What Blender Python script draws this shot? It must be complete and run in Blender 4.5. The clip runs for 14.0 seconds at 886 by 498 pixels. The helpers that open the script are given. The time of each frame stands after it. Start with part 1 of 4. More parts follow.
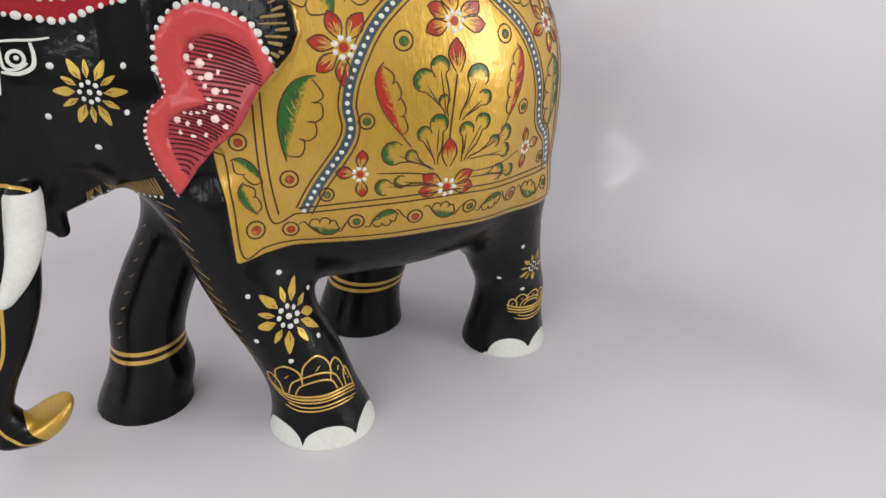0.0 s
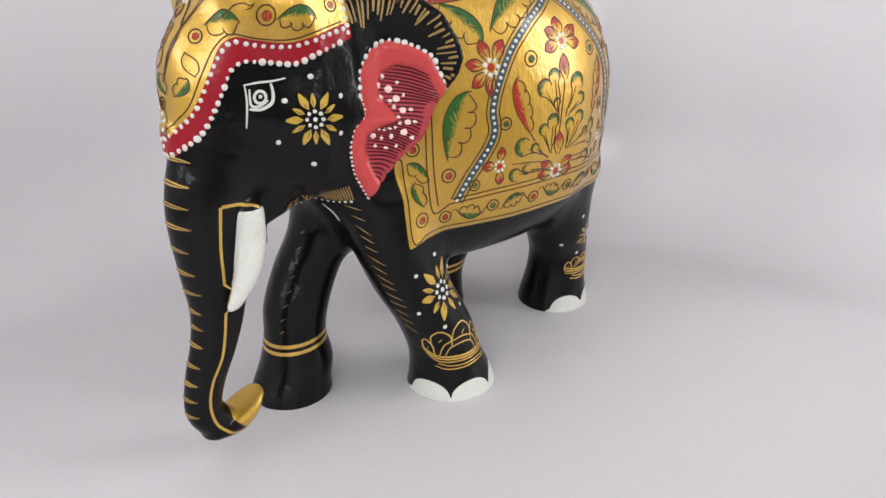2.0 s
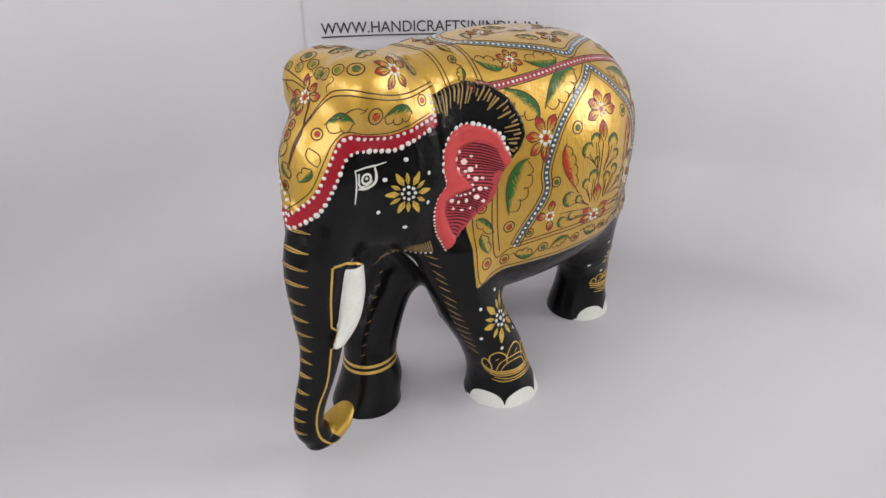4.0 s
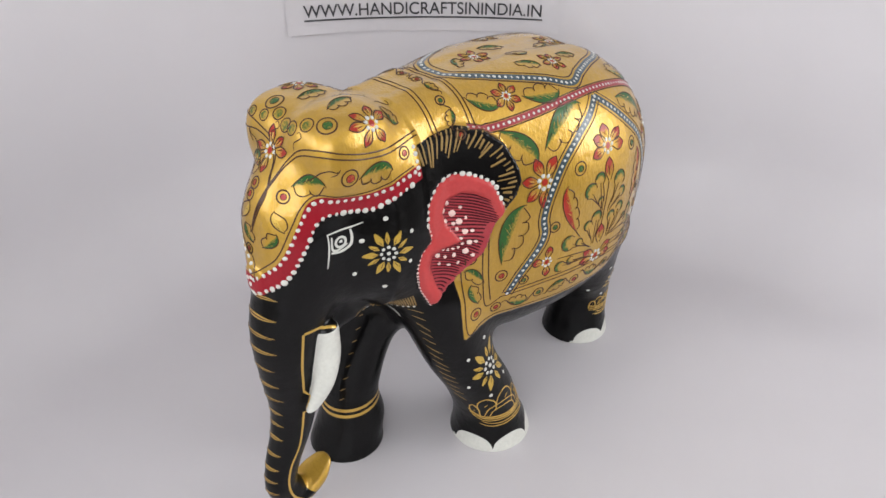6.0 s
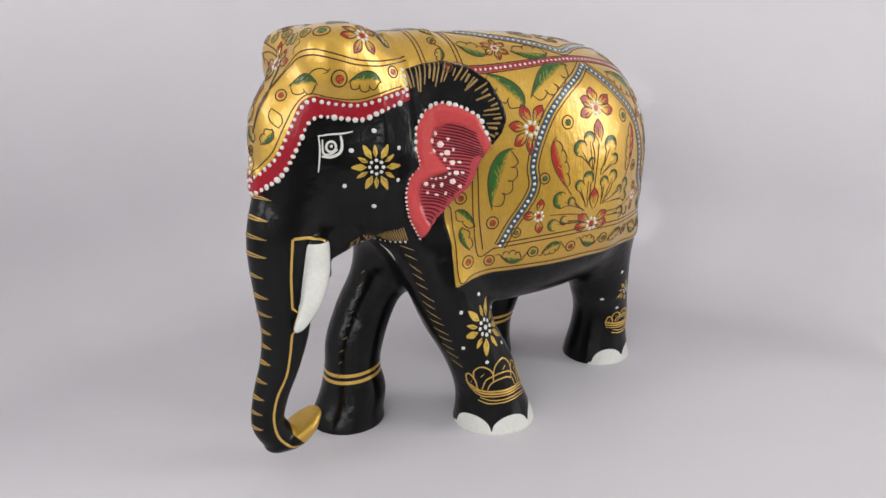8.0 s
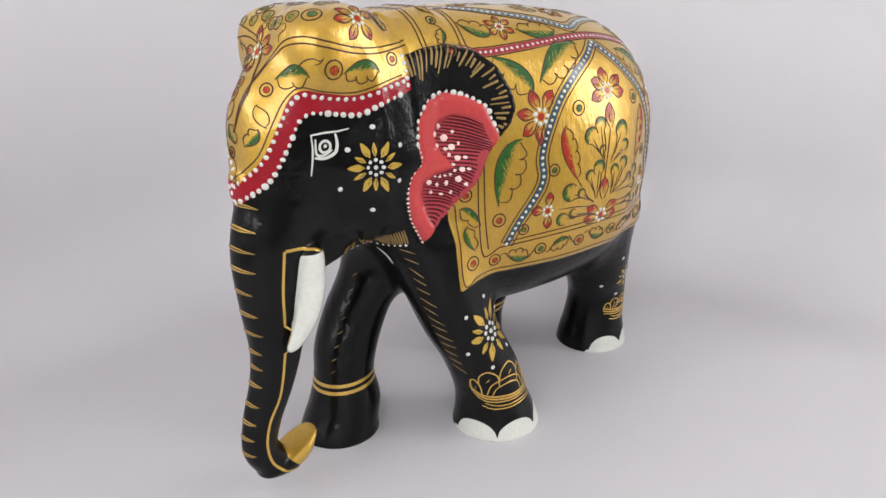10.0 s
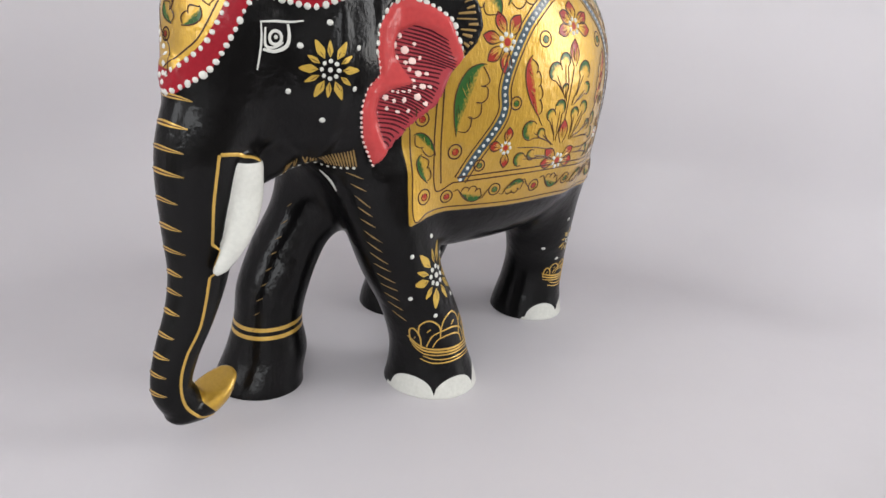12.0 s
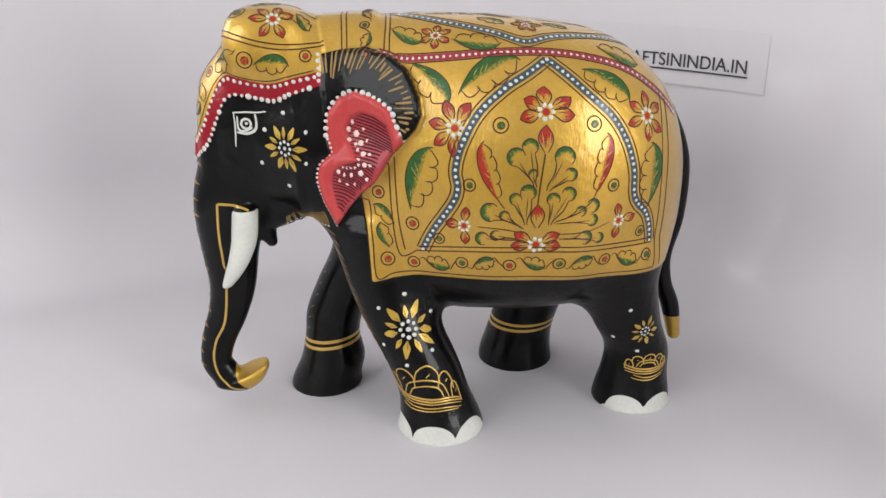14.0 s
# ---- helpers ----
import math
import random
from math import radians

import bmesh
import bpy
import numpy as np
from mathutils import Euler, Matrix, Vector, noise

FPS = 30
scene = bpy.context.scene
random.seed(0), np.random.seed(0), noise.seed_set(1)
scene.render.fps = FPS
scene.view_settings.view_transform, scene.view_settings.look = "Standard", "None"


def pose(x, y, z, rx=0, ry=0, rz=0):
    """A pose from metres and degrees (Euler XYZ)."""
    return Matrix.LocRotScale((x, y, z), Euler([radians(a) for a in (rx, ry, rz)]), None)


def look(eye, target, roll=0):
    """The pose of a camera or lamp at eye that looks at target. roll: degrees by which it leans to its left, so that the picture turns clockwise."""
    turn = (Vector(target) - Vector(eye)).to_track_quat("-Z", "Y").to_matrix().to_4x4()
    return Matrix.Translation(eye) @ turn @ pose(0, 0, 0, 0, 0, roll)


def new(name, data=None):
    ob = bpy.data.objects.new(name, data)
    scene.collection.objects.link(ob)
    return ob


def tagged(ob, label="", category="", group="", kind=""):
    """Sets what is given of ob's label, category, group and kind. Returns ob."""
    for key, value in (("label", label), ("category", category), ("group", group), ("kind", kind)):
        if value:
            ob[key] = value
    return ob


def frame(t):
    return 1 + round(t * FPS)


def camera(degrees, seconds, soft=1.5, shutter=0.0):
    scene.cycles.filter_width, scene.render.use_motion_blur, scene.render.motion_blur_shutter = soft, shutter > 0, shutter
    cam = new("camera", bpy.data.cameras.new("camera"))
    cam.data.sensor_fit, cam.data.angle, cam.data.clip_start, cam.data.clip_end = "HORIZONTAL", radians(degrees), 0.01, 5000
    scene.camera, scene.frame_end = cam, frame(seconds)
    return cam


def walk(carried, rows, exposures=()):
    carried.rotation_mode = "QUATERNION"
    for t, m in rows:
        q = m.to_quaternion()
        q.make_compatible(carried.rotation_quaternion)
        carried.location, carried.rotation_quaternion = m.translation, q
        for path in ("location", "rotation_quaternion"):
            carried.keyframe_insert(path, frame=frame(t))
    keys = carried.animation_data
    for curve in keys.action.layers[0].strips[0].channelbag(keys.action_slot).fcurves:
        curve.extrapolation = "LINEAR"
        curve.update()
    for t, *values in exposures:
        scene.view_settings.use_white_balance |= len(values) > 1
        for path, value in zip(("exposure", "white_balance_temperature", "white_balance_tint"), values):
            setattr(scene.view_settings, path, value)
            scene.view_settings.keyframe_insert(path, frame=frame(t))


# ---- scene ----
from mathutils.bvhtree import BVHTree

cam = camera(60.59, 14.0)
ROWS = [
    (0, (-0.1664, -0.3083, 0.2269), (0.3143, 0.4592, -0.1973), 1.45),
    (0.5, (-0.2169, -0.2958, 0.2203), (0.3576, 0.4080, -0.1976), 1.40),
    (1, (-0.2462, -0.2936, 0.2212), (0.3520, 0.3879, -0.2005), 0.78),
    (1.5, (-0.2918, -0.2861, 0.2380), (0.3175, 0.3931, -0.1711), -0.27),
    (2, (-0.3157, -0.2878, 0.2432), (0.3257, 0.3607, -0.1667), -0.74),
    (2.5, (-0.3522, -0.2821, 0.2557), (0.3120, 0.3604, -0.1266), -1.86),
    (3, (-0.3741, -0.2944, 0.2509), (0.3121, 0.3367, -0.1107), -1.64),
    (3.5, (-0.3927, -0.2942, 0.2797), (0.2820, 0.3331, -0.1092), -1.71),
    (4, (-0.3797, -0.2823, 0.3156), (0.2672, 0.3230, -0.1482), -0.80),
    (4.2, (-0.3737, -0.2772, 0.3302), (0.2669, 0.3227, -0.1490), -0.61),
    (6.3, (-0.3231, -0.2404, 0.3533), (0.2853, 0.3295, -0.1990), 0.26),
    (6.5, (-0.3396, -0.2582, 0.3294), (0.2927, 0.3345, -0.1694), 0.35),
    (7, (-0.3613, -0.2928, 0.2866), (0.2750, 0.3960, -0.0608), -0.90),
    (7.5, (-0.3515, -0.3090, 0.2543), (0.2683, 0.4114, -0.0570), -1.37),
    (8, (-0.3405, -0.3339, 0.2338), (0.2621, 0.4078, -0.0606), -0.94),
    (8.2, (-0.3353, -0.3439, 0.2372), (0.2562, 0.4031, -0.0661), -1.13),
    (10.3, (-0.3345, -0.2694, 0.2509), (0.3230, 0.3791, -0.1327), 0.21),
    (10.5, (-0.3390, -0.2636, 0.2456), (0.3365, 0.3639, -0.1416), 1.71),
    (11, (-0.3329, -0.2567, 0.2249), (0.3779, 0.3456, -0.1384), 2.28),
    (11.5, (-0.3346, -0.2555, 0.2124), (0.3931, 0.3388, -0.1302), 4.23),
    (12, (-0.3384, -0.2538, 0.2030), (0.3998, 0.3273, -0.1396), 5.25),
    (12.5, (-0.2024, -0.3558, 0.2180), (0.2069, 0.4755, -0.1580), 4.54),
    (13, (-0.1108, -0.3891, 0.2248), (0.0910, 0.5178, -0.1449), 4.14),
    (13.5, (-0.0936, -0.3900, 0.2270), (0.0686, 0.5269, -0.1377), 2.71),
    (14, (-0.0857, -0.4086, 0.2470), (-0.0110, 0.5264, -0.0998), -0.71),
]
walk(cam, [(t, look(eye, target, roll)) for t, eye, target, roll in ROWS],
     exposures=[(0, 0.1), (0.5, 0.12), (1, 0.12), (2.5, 0.14), (3, 0.1), (3.5, -0.02), (4.2, -0.02), (6.5, 0.05), (7.5, 0.02), (8.2, 0.02), (10.5, 0.14), (12, 0.09), (12.5, 0.07), (13, 0.09), (14, 0.1)])

# ---- light: an overcast sky through three unseen windows, partly added as fill, in a plain white room ----
TURN = radians(-40.0)                       # the room's run, seen from above
ALONG = Vector((math.cos(TURN), math.sin(TURN), 0))
BACK = Vector((-math.sin(TURN), math.cos(TURN), 0))
MID, ROUND = Vector((-0.16, -0.15, 0)), 0.43   # the backdrop stands curled round this middle, at this radius


def spot(u, n, z):
    """A place in the room by its run, its depth and its height."""
    return ALONG * u + BACK * n + Vector((0, 0, z))


def curled(turn, r, z):
    """A place by its bearing from the backdrop's middle, in degrees, its distance from there and its height; straight on past 110 degrees."""
    if turn > 110:
        way = radians(turn - 110) * ROUND
        return curled(110, r, z) + Vector((-math.sin(radians(110)), math.cos(radians(110)), 0)) * way
    return MID + Vector((math.cos(radians(turn)) * r, math.sin(radians(turn)) * r, z))


world = bpy.data.worlds.new("sky")
scene.world = world
world.use_nodes = True
sky = world.node_tree.nodes.new("ShaderNodeTexSky")
sky.sky_type, sky.sun_disc = "NISHITA", False
sky.sun_elevation, sky.sun_rotation = radians(40), radians(120)
world.node_tree.links.new(sky.outputs[0], world.node_tree.nodes["Background"].inputs[0])
world.node_tree.nodes["Background"].inputs[1].default_value = 0.1

# windows: place along their wall, middle height, width, height, power
# none in view: right set from glints, front widened and left added as fill
WINDOWS = {"wall_right": (-0.4, 0.72, 0.85, 1.35, 23.0), "wall_front": (-0.75, 1.05, 2.1, 1.35, 36.0), "wall_left": (-0.8, 1.1, 1.3, 1.2, 21.0)}
ROOM_U, ROOM_N0, ROOM_N1, ROOM_Z = 2.0, -2.4, 1.3, 2.2
for side, (at, wz, ww, wh, power) in WINDOWS.items():
    lamp = new("unseen_window_light", bpy.data.lights.new("unseen_window_light", "AREA"))
    lamp.data.shape, lamp.data.size, lamp.data.size_y = "RECTANGLE", ww, wh
    lamp.data.energy, lamp.data.color = power, (1.0, 0.992, 0.985)
    if side == "wall_front":
        lamp.matrix_world = look(spot(at, ROOM_N0 - 0.02, wz), spot(at, 0, wz))
    else:
        su = ROOM_U + 0.02 if side == "wall_right" else -ROOM_U - 0.02
        lamp.matrix_world = look(spot(su, at, wz), spot(0, at, wz))


# ---- materials ----
def material(name, color, rough=0.4, metal=0.0, coat=0.0, coat_rough=0.08, vary=0.08, scale=60.0, sheen=0.5, bump=0.0, bump_scale=400.0, bump_depth=0.0004):
    """Paint or paper with an uneven tone at two scales and a fine relief."""
    m = bpy.data.materials.new(name)
    m.use_nodes = True
    nt = m.node_tree
    shade = nt.nodes["Principled BSDF"]
    shade.inputs["Roughness"].default_value = rough
    shade.inputs["Metallic"].default_value = metal
    shade.inputs["Specular IOR Level"].default_value = sheen
    shade.inputs["Coat Weight"].default_value = coat
    shade.inputs["Coat Roughness"].default_value = coat_rough
    place = nt.nodes.new("ShaderNodeTexCoord")
    big, small = nt.nodes.new("ShaderNodeTexNoise"), nt.nodes.new("ShaderNodeTexNoise")
    big.inputs["Scale"].default_value, small.inputs["Scale"].default_value = scale, scale * 9
    for n in (big, small):
        nt.links.new(place.outputs["Object"], n.inputs["Vector"])
        n.inputs["Detail"].default_value = 4
    add = nt.nodes.new("ShaderNodeMath")
    add.operation = "ADD"
    nt.links.new(big.outputs["Fac"], add.inputs[0])
    nt.links.new(small.outputs["Fac"], add.inputs[1])
    ramp = nt.nodes.new("ShaderNodeMapRange")
    ramp.inputs["From Min"].default_value, ramp.inputs["From Max"].default_value = 0.6, 1.4
    ramp.inputs["To Min"].default_value, ramp.inputs["To Max"].default_value = 1 - vary, 1 + vary
    nt.links.new(add.outputs[0], ramp.inputs["Value"])
    tone = nt.nodes.new("ShaderNodeVectorMath")
    tone.operation = "SCALE"
    tone.inputs[0].default_value = color
    nt.links.new(ramp.outputs["Result"], tone.inputs["Scale"])
    nt.links.new(tone.outputs["Vector"], shade.inputs["Base Color"])
    if bump:
        grain = nt.nodes.new("ShaderNodeTexNoise")
        grain.inputs["Scale"].default_value, grain.inputs["Detail"].default_value = bump_scale, 3
        nt.links.new(place.outputs["Object"], grain.inputs["Vector"])
        relief = nt.nodes.new("ShaderNodeBump")
        relief.inputs["Strength"].default_value, relief.inputs["Distance"].default_value = bump, bump_depth
        nt.links.new(grain.outputs["Fac"], relief.inputs["Height"])
        nt.links.new(relief.outputs["Normal"], shade.inputs["Normal"])
        nt.links.new(relief.outputs["Normal"], shade.inputs["Coat Normal"])
    return m


BLACK = (0.0028, 0.0026, 0.0027)
GOLD = (0.53, 0.32, 0.046)
CRIMSON = (0.27, 0.011, 0.02)
CORAL = (0.47, 0.058, 0.058)
MAROON = (0.34, 0.045, 0.055)
WHITE = (0.58, 0.58, 0.535)


def lacquer():
    """Painted and varnished wood: the ground colours follow the painted regions stored on the mesh."""
    m = material("painted_wood", BLACK, vary=0.1, rough=0.3, coat=0.55, coat_rough=0.08, sheen=0.06, bump=0.6, bump_scale=170, bump_depth=0.0007)
    nt = m.node_tree
    shade = nt.nodes["Principled BSDF"]
    tone = next(n for n in nt.nodes if n.type == "VECT_MATH")
    ramp = next(n for n in nt.nodes if n.type == "MAP_RANGE")
    color = nt.nodes.new("ShaderNodeRGB")
    color.outputs[0].default_value = (*BLACK, 1)
    last = color.outputs[0]
    gold_part = None
    for region, tint in (("gold", GOLD), ("crimson", CRIMSON), ("coral", CORAL), ("maroon", MAROON), ("white", WHITE)):
        read = nt.nodes.new("ShaderNodeAttribute")
        read.attribute_name = region
        edge = nt.nodes.new("ShaderNodeMapRange")
        edge.inputs["From Min"].default_value, edge.inputs["From Max"].default_value = -0.12, 0.12
        nt.links.new(read.outputs["Fac"], edge.inputs["Value"])
        mix = nt.nodes.new("ShaderNodeMix")
        mix.data_type = "RGBA"
        mix.inputs["B"].default_value = (*tint, 1)
        mix.inputs[7].default_value = (*tint, 1)
        nt.links.new(edge.outputs["Result"], mix.inputs[0])
        nt.links.new(last, mix.inputs[6])
        last = mix.outputs[2]
        if region == "gold":
            gold_part = edge.outputs["Result"]
    nt.links.new(last, tone.inputs[0])
    metal = nt.nodes.new("ShaderNodeMath")
    metal.operation = "MULTIPLY"
    metal.inputs[1].default_value = 0.72
    nt.links.new(gold_part, metal.inputs[0])
    nt.links.new(metal.outputs[0], shade.inputs["Metallic"])
    matt = nt.nodes.new("ShaderNodeMapRange")
    matt.inputs["To Min"].default_value, matt.inputs["To Max"].default_value = 0.3, 0.42
    nt.links.new(gold_part, matt.inputs["Value"])
    nt.links.new(matt.outputs["Result"], shade.inputs["Roughness"])
    gloss = nt.nodes.new("ShaderNodeMapRange")
    gloss.inputs["To Min"].default_value, gloss.inputs["To Max"].default_value = 0.33, 0.9
    nt.links.new(gold_part, gloss.inputs["Value"])
    nt.links.new(gloss.outputs["Result"], shade.inputs["Coat Weight"])
    # brush marks, drawn out upright, over the slow waves of the carving
    place = next(n for n in nt.nodes if n.type == "TEX_COORD")
    waves = next(n for n in nt.nodes if n.type == "BUMP")
    draw = nt.nodes.new("ShaderNodeMapping")
    draw.inputs["Scale"].default_value = (1.0, 1.0, 0.22)
    nt.links.new(place.outputs["Object"], draw.inputs["Vector"])
    hairs = nt.nodes.new("ShaderNodeTexNoise")
    hairs.inputs["Scale"].default_value, hairs.inputs["Detail"].default_value = 900, 4
    nt.links.new(draw.outputs["Vector"], hairs.inputs["Vector"])
    brush = nt.nodes.new("ShaderNodeBump")
    brush.inputs["Strength"].default_value, brush.inputs["Distance"].default_value = 0.18, 0.0002
    firm = nt.nodes.new("ShaderNodeMapRange")
    firm.inputs["To Min"].default_value, firm.inputs["To Max"].default_value = 0.35, 0.8
    nt.links.new(gold_part, firm.inputs["Value"])
    nt.links.new(firm.outputs["Result"], brush.inputs["Strength"])
    nt.links.new(hairs.outputs["Fac"], brush.inputs["Height"])
    nt.links.new(waves.outputs["Normal"], brush.inputs["Normal"])
    nt.links.new(brush.outputs["Normal"], shade.inputs["Normal"])
    nt.links.new(brush.outputs["Normal"], shade.inputs["Coat Normal"])
    return m


painted_wood = lacquer()
white_dot = material("white_dot_paint", WHITE, rough=0.35, coat=0.3)
gold_line = material("gold_line_paint", (0.58, 0.36, 0.07), rough=0.35, metal=0.5, coat=0.4)
ochre_line = material("ochre_line_paint", (0.26, 0.16, 0.045), rough=0.45, metal=0.2)
dark_line = material("dark_line_paint", (0.062, 0.024, 0.007), rough=0.45, sheen=0.15, coat=0.5)


def pigment(name, color):
    """Thin brushed colour that thins out to the gold ground where the mesh says so."""
    m = material(name, color, rough=0.45, coat=0.4, coat_rough=0.1, vary=0.25, scale=300, sheen=0.25)
    nt = m.node_tree
    shade = nt.nodes["Principled BSDF"]
    tone = next(n for n in nt.nodes if n.type == "VECT_MATH")
    place = next(n for n in nt.nodes if n.type == "TEX_COORD")
    streak = nt.nodes.new("ShaderNodeTexNoise")
    streak.inputs["Scale"].default_value, streak.inputs["Detail"].default_value = 900, 2
    nt.links.new(place.outputs["Object"], streak.inputs["Vector"])
    read = nt.nodes.new("ShaderNodeAttribute")
    read.attribute_name = "fade"
    add = nt.nodes.new("ShaderNodeMath")
    add.operation = "ADD"
    nt.links.new(streak.outputs["Fac"], add.inputs[0])
    nt.links.new(read.outputs["Fac"], add.inputs[1])
    edge = nt.nodes.new("ShaderNodeMapRange")
    edge.inputs["From Min"].default_value, edge.inputs["From Max"].default_value = 0.75, 1.25
    nt.links.new(add.outputs[0], edge.inputs["Value"])
    mix = nt.nodes.new("ShaderNodeMix")
    mix.data_type = "RGBA"
    mix.inputs[7].default_value = (*GOLD, 1)
    nt.links.new(tone.outputs["Vector"], mix.inputs[6])
    nt.links.new(edge.outputs["Result"], mix.inputs[0])
    nt.links.new(mix.outputs[2], shade.inputs["Base Color"])
    metal = nt.nodes.new("ShaderNodeMath")
    metal.operation = "MULTIPLY"
    metal.inputs[1].default_value = 0.7
    nt.links.new(edge.outputs["Result"], metal.inputs[0])
    nt.links.new(metal.outputs[0], shade.inputs["Metallic"])
    return m


red_petal = pigment("red_petal_paint", (0.33, 0.018, 0.006))
green_leaf = pigment("green_leaf_paint", (0.016, 0.09, 0.012))
yellow_petal = material("yellow_petal_paint", (0.54, 0.35, 0.05), rough=0.34, metal=0.4, coat=0.3, vary=0.2, scale=300)
slate_band = material("slate_band_paint", (0.026, 0.052, 0.068), rough=0.33, coat=0.4)
crimson_band = material("crimson_band_paint", CRIMSON, rough=0.33, coat=0.3)
maroon_line = material("maroon_line_paint", (0.06, 0.006, 0.010), rough=0.6, sheen=0.15)
coral_dot = material("pale_pink_dot_paint", (0.75, 0.55, 0.50), rough=0.35, coat=0.3)
sheet_mat = material("laminated_sheet", (0.60, 0.580, 0.602), rough=0.62, sheen=0.2, vary=0.015, scale=3, bump=0.05, bump_scale=14, bump_depth=0.004)


def glint_domes(m, places, radius, depth):
    """Shallow glossy domes added in the sheet's shading only, to place the window's reflections."""
    nt = m.node_tree
    shade = nt.nodes["Principled BSDF"]
    coords = next(n for n in nt.nodes if n.type == "TEX_COORD")
    height = None
    for place, share in places:
        away = nt.nodes.new("ShaderNodeVectorMath")
        away.operation = "DISTANCE"
        away.inputs[1].default_value = place
        nt.links.new(coords.outputs["Object"], away.inputs[0])
        dome = nt.nodes.new("ShaderNodeMapRange")
        dome.interpolation_type = "SMOOTHSTEP"
        dome.inputs["From Max"].default_value = radius
        dome.inputs["To Min"].default_value, dome.inputs["To Max"].default_value = share, 0.0
        nt.links.new(away.outputs["Value"], dome.inputs["Value"])
        if height is None:
            height = dome.outputs["Result"]
        else:
            both = nt.nodes.new("ShaderNodeMath")
            nt.links.new(height, both.inputs[0])
            nt.links.new(dome.outputs["Result"], both.inputs[1])
            height = both.outputs[0]
    shine = nt.nodes.new("ShaderNodeMapRange")
    shine.inputs["From Max"].default_value = 0.25
    shine.inputs["To Min"].default_value = 0.12
    nt.links.new(height, shine.inputs["Value"])
    nt.links.new(shine.outputs["Result"], shade.inputs["Coat Weight"])
    creases = nt.nodes.new("ShaderNodeTexNoise")
    creases.inputs["Scale"].default_value = 70
    nt.links.new(coords.outputs["Object"], creases.inputs["Vector"])
    mixed = nt.nodes.new("ShaderNodeMath")
    mixed.operation = "MULTIPLY_ADD"
    mixed.inputs[1].default_value = 0.08
    nt.links.new(creases.outputs["Fac"], mixed.inputs[0])
    nt.links.new(height, mixed.inputs[2])
    lift = nt.nodes.new("ShaderNodeBump")
    lift.inputs["Distance"].default_value = depth
    nt.links.new(mixed.outputs[0], lift.inputs["Height"])
    nt.links.new(lift.outputs["Normal"], shade.inputs["Coat Normal"])
    shade.inputs["Coat Roughness"].default_value = 0.2


# two added domes, set where the window should be mirrored
glint_domes(sheet_mat, ((curled(33.5, ROUND, 0.066), 1.0), (curled(33.5, ROUND, 0.142), 0.65)), 0.056, 0.0108)
room_mat = material("white_wall_paint", (0.84, 0.835, 0.84), rough=0.6, vary=0.03, scale=2)
floor_mat = material("dark_floor", (0.12, 0.105, 0.095), rough=0.6, vary=0.15, scale=6)
paper_mat = material("sign_paper", (0.57, 0.55, 0.57), rough=0.6, vary=0.02, scale=20)
ink_mat = material("printing_ink", (0.035, 0.035, 0.04), rough=0.6, vary=0.1)


# ---- carved form of the elephant, millimetres: x to the tail, y away from the near flank, z up ----
def blend(xs, keys, column):
    """Smooth curve through the keys (first entry: place), read at xs."""
    kx = np.array([k[0] for k in keys], float)
    kv = np.array([k[column] for k in keys], float)
    slope = np.gradient(kv, kx)
    i = np.clip(np.searchsorted(kx, xs) - 1, 0, len(kx) - 2)
    step = kx[i + 1] - kx[i]
    u = np.clip((xs - kx[i]) / step, 0, 1)
    a, b = kv[i], kv[i + 1]
    return (a * (2 * u**3 - 3 * u**2 + 1) + slope[i] * step * (u**3 - 2 * u**2 + u)
            + b * (3 * u**2 - 2 * u**3) + slope[i + 1] * step * (u**3 - u**2))


def smin(a, b, k):
    m = np.maximum(k - np.abs(a - b), 0) / k
    return np.minimum(a, b) - m * m * k * 0.25


def smax(a, b, k):
    return -smin(-a, -b, k)


def loft(x, y, z, keys, power, middle=None):
    """Barrel along x; keys: x, centre z, half height, half width."""
    zc, h, w = (blend(x, keys, c) for c in (1, 2, 3))
    h, w = np.maximum(h, 2), np.maximum(w, 2)
    yc = 0 if middle is None else blend(x, middle, 1)
    f = ((np.abs(y - yc) / w) ** power + (np.abs(z - zc) / h) ** power) ** (1 / power)
    f = (f - 1) * np.minimum(w, h)
    return np.maximum(f, np.maximum(keys[0][0] - x, x - keys[-1][0]))


def ball(x, y, z, c, r, power=2.0):
    p, q, s = (x - c[0]) / r[0], (y - c[1]) / r[1], (z - c[2]) / r[2]
    if power != 2.0:
        return ((np.abs(p) ** power + np.abs(q) ** power + np.abs(s) ** power) ** (1 / power) - 1) * min(r)
    k0 = np.sqrt(p * p + q * q + s * s)
    k1 = np.sqrt((p / r[0]) ** 2 + (q / r[1]) ** 2 + (s / r[2]) ** 2) + 1e-9
    return k0 * (k0 - 1) / k1


def limb(x, y, z, keys, fine=6):
    """Round limb along keys of x, y, z, radius, joined softly."""
    k = np.array(keys, float)
    n = np.arange(len(k), dtype=float)
    rows = [(i, *v) for i, v in zip(n, k)]
    at = np.linspace(0, len(k) - 1, (len(k) - 1) * fine + 1)
    pts = np.stack([blend(at, rows, c) for c in (1, 2, 3, 4)], 1)
    f = np.full(x.shape, 1e3)
    for a, b in zip(pts[:-1], pts[1:]):
        d = b[:3] - a[:3]
        u = np.clip(((x - a[0]) * d[0] + (y - a[1]) * d[1] + (z - a[2]) * d[2]) / (d @ d), 0, 1)
        g = np.sqrt((x - a[0] - u * d[0]) ** 2 + (y - a[1] - u * d[1]) ** 2 + (z - a[2] - u * d[2]) ** 2)
        f = np.minimum(f, g - a[3] - u * (b[3] - a[3]))
    return f


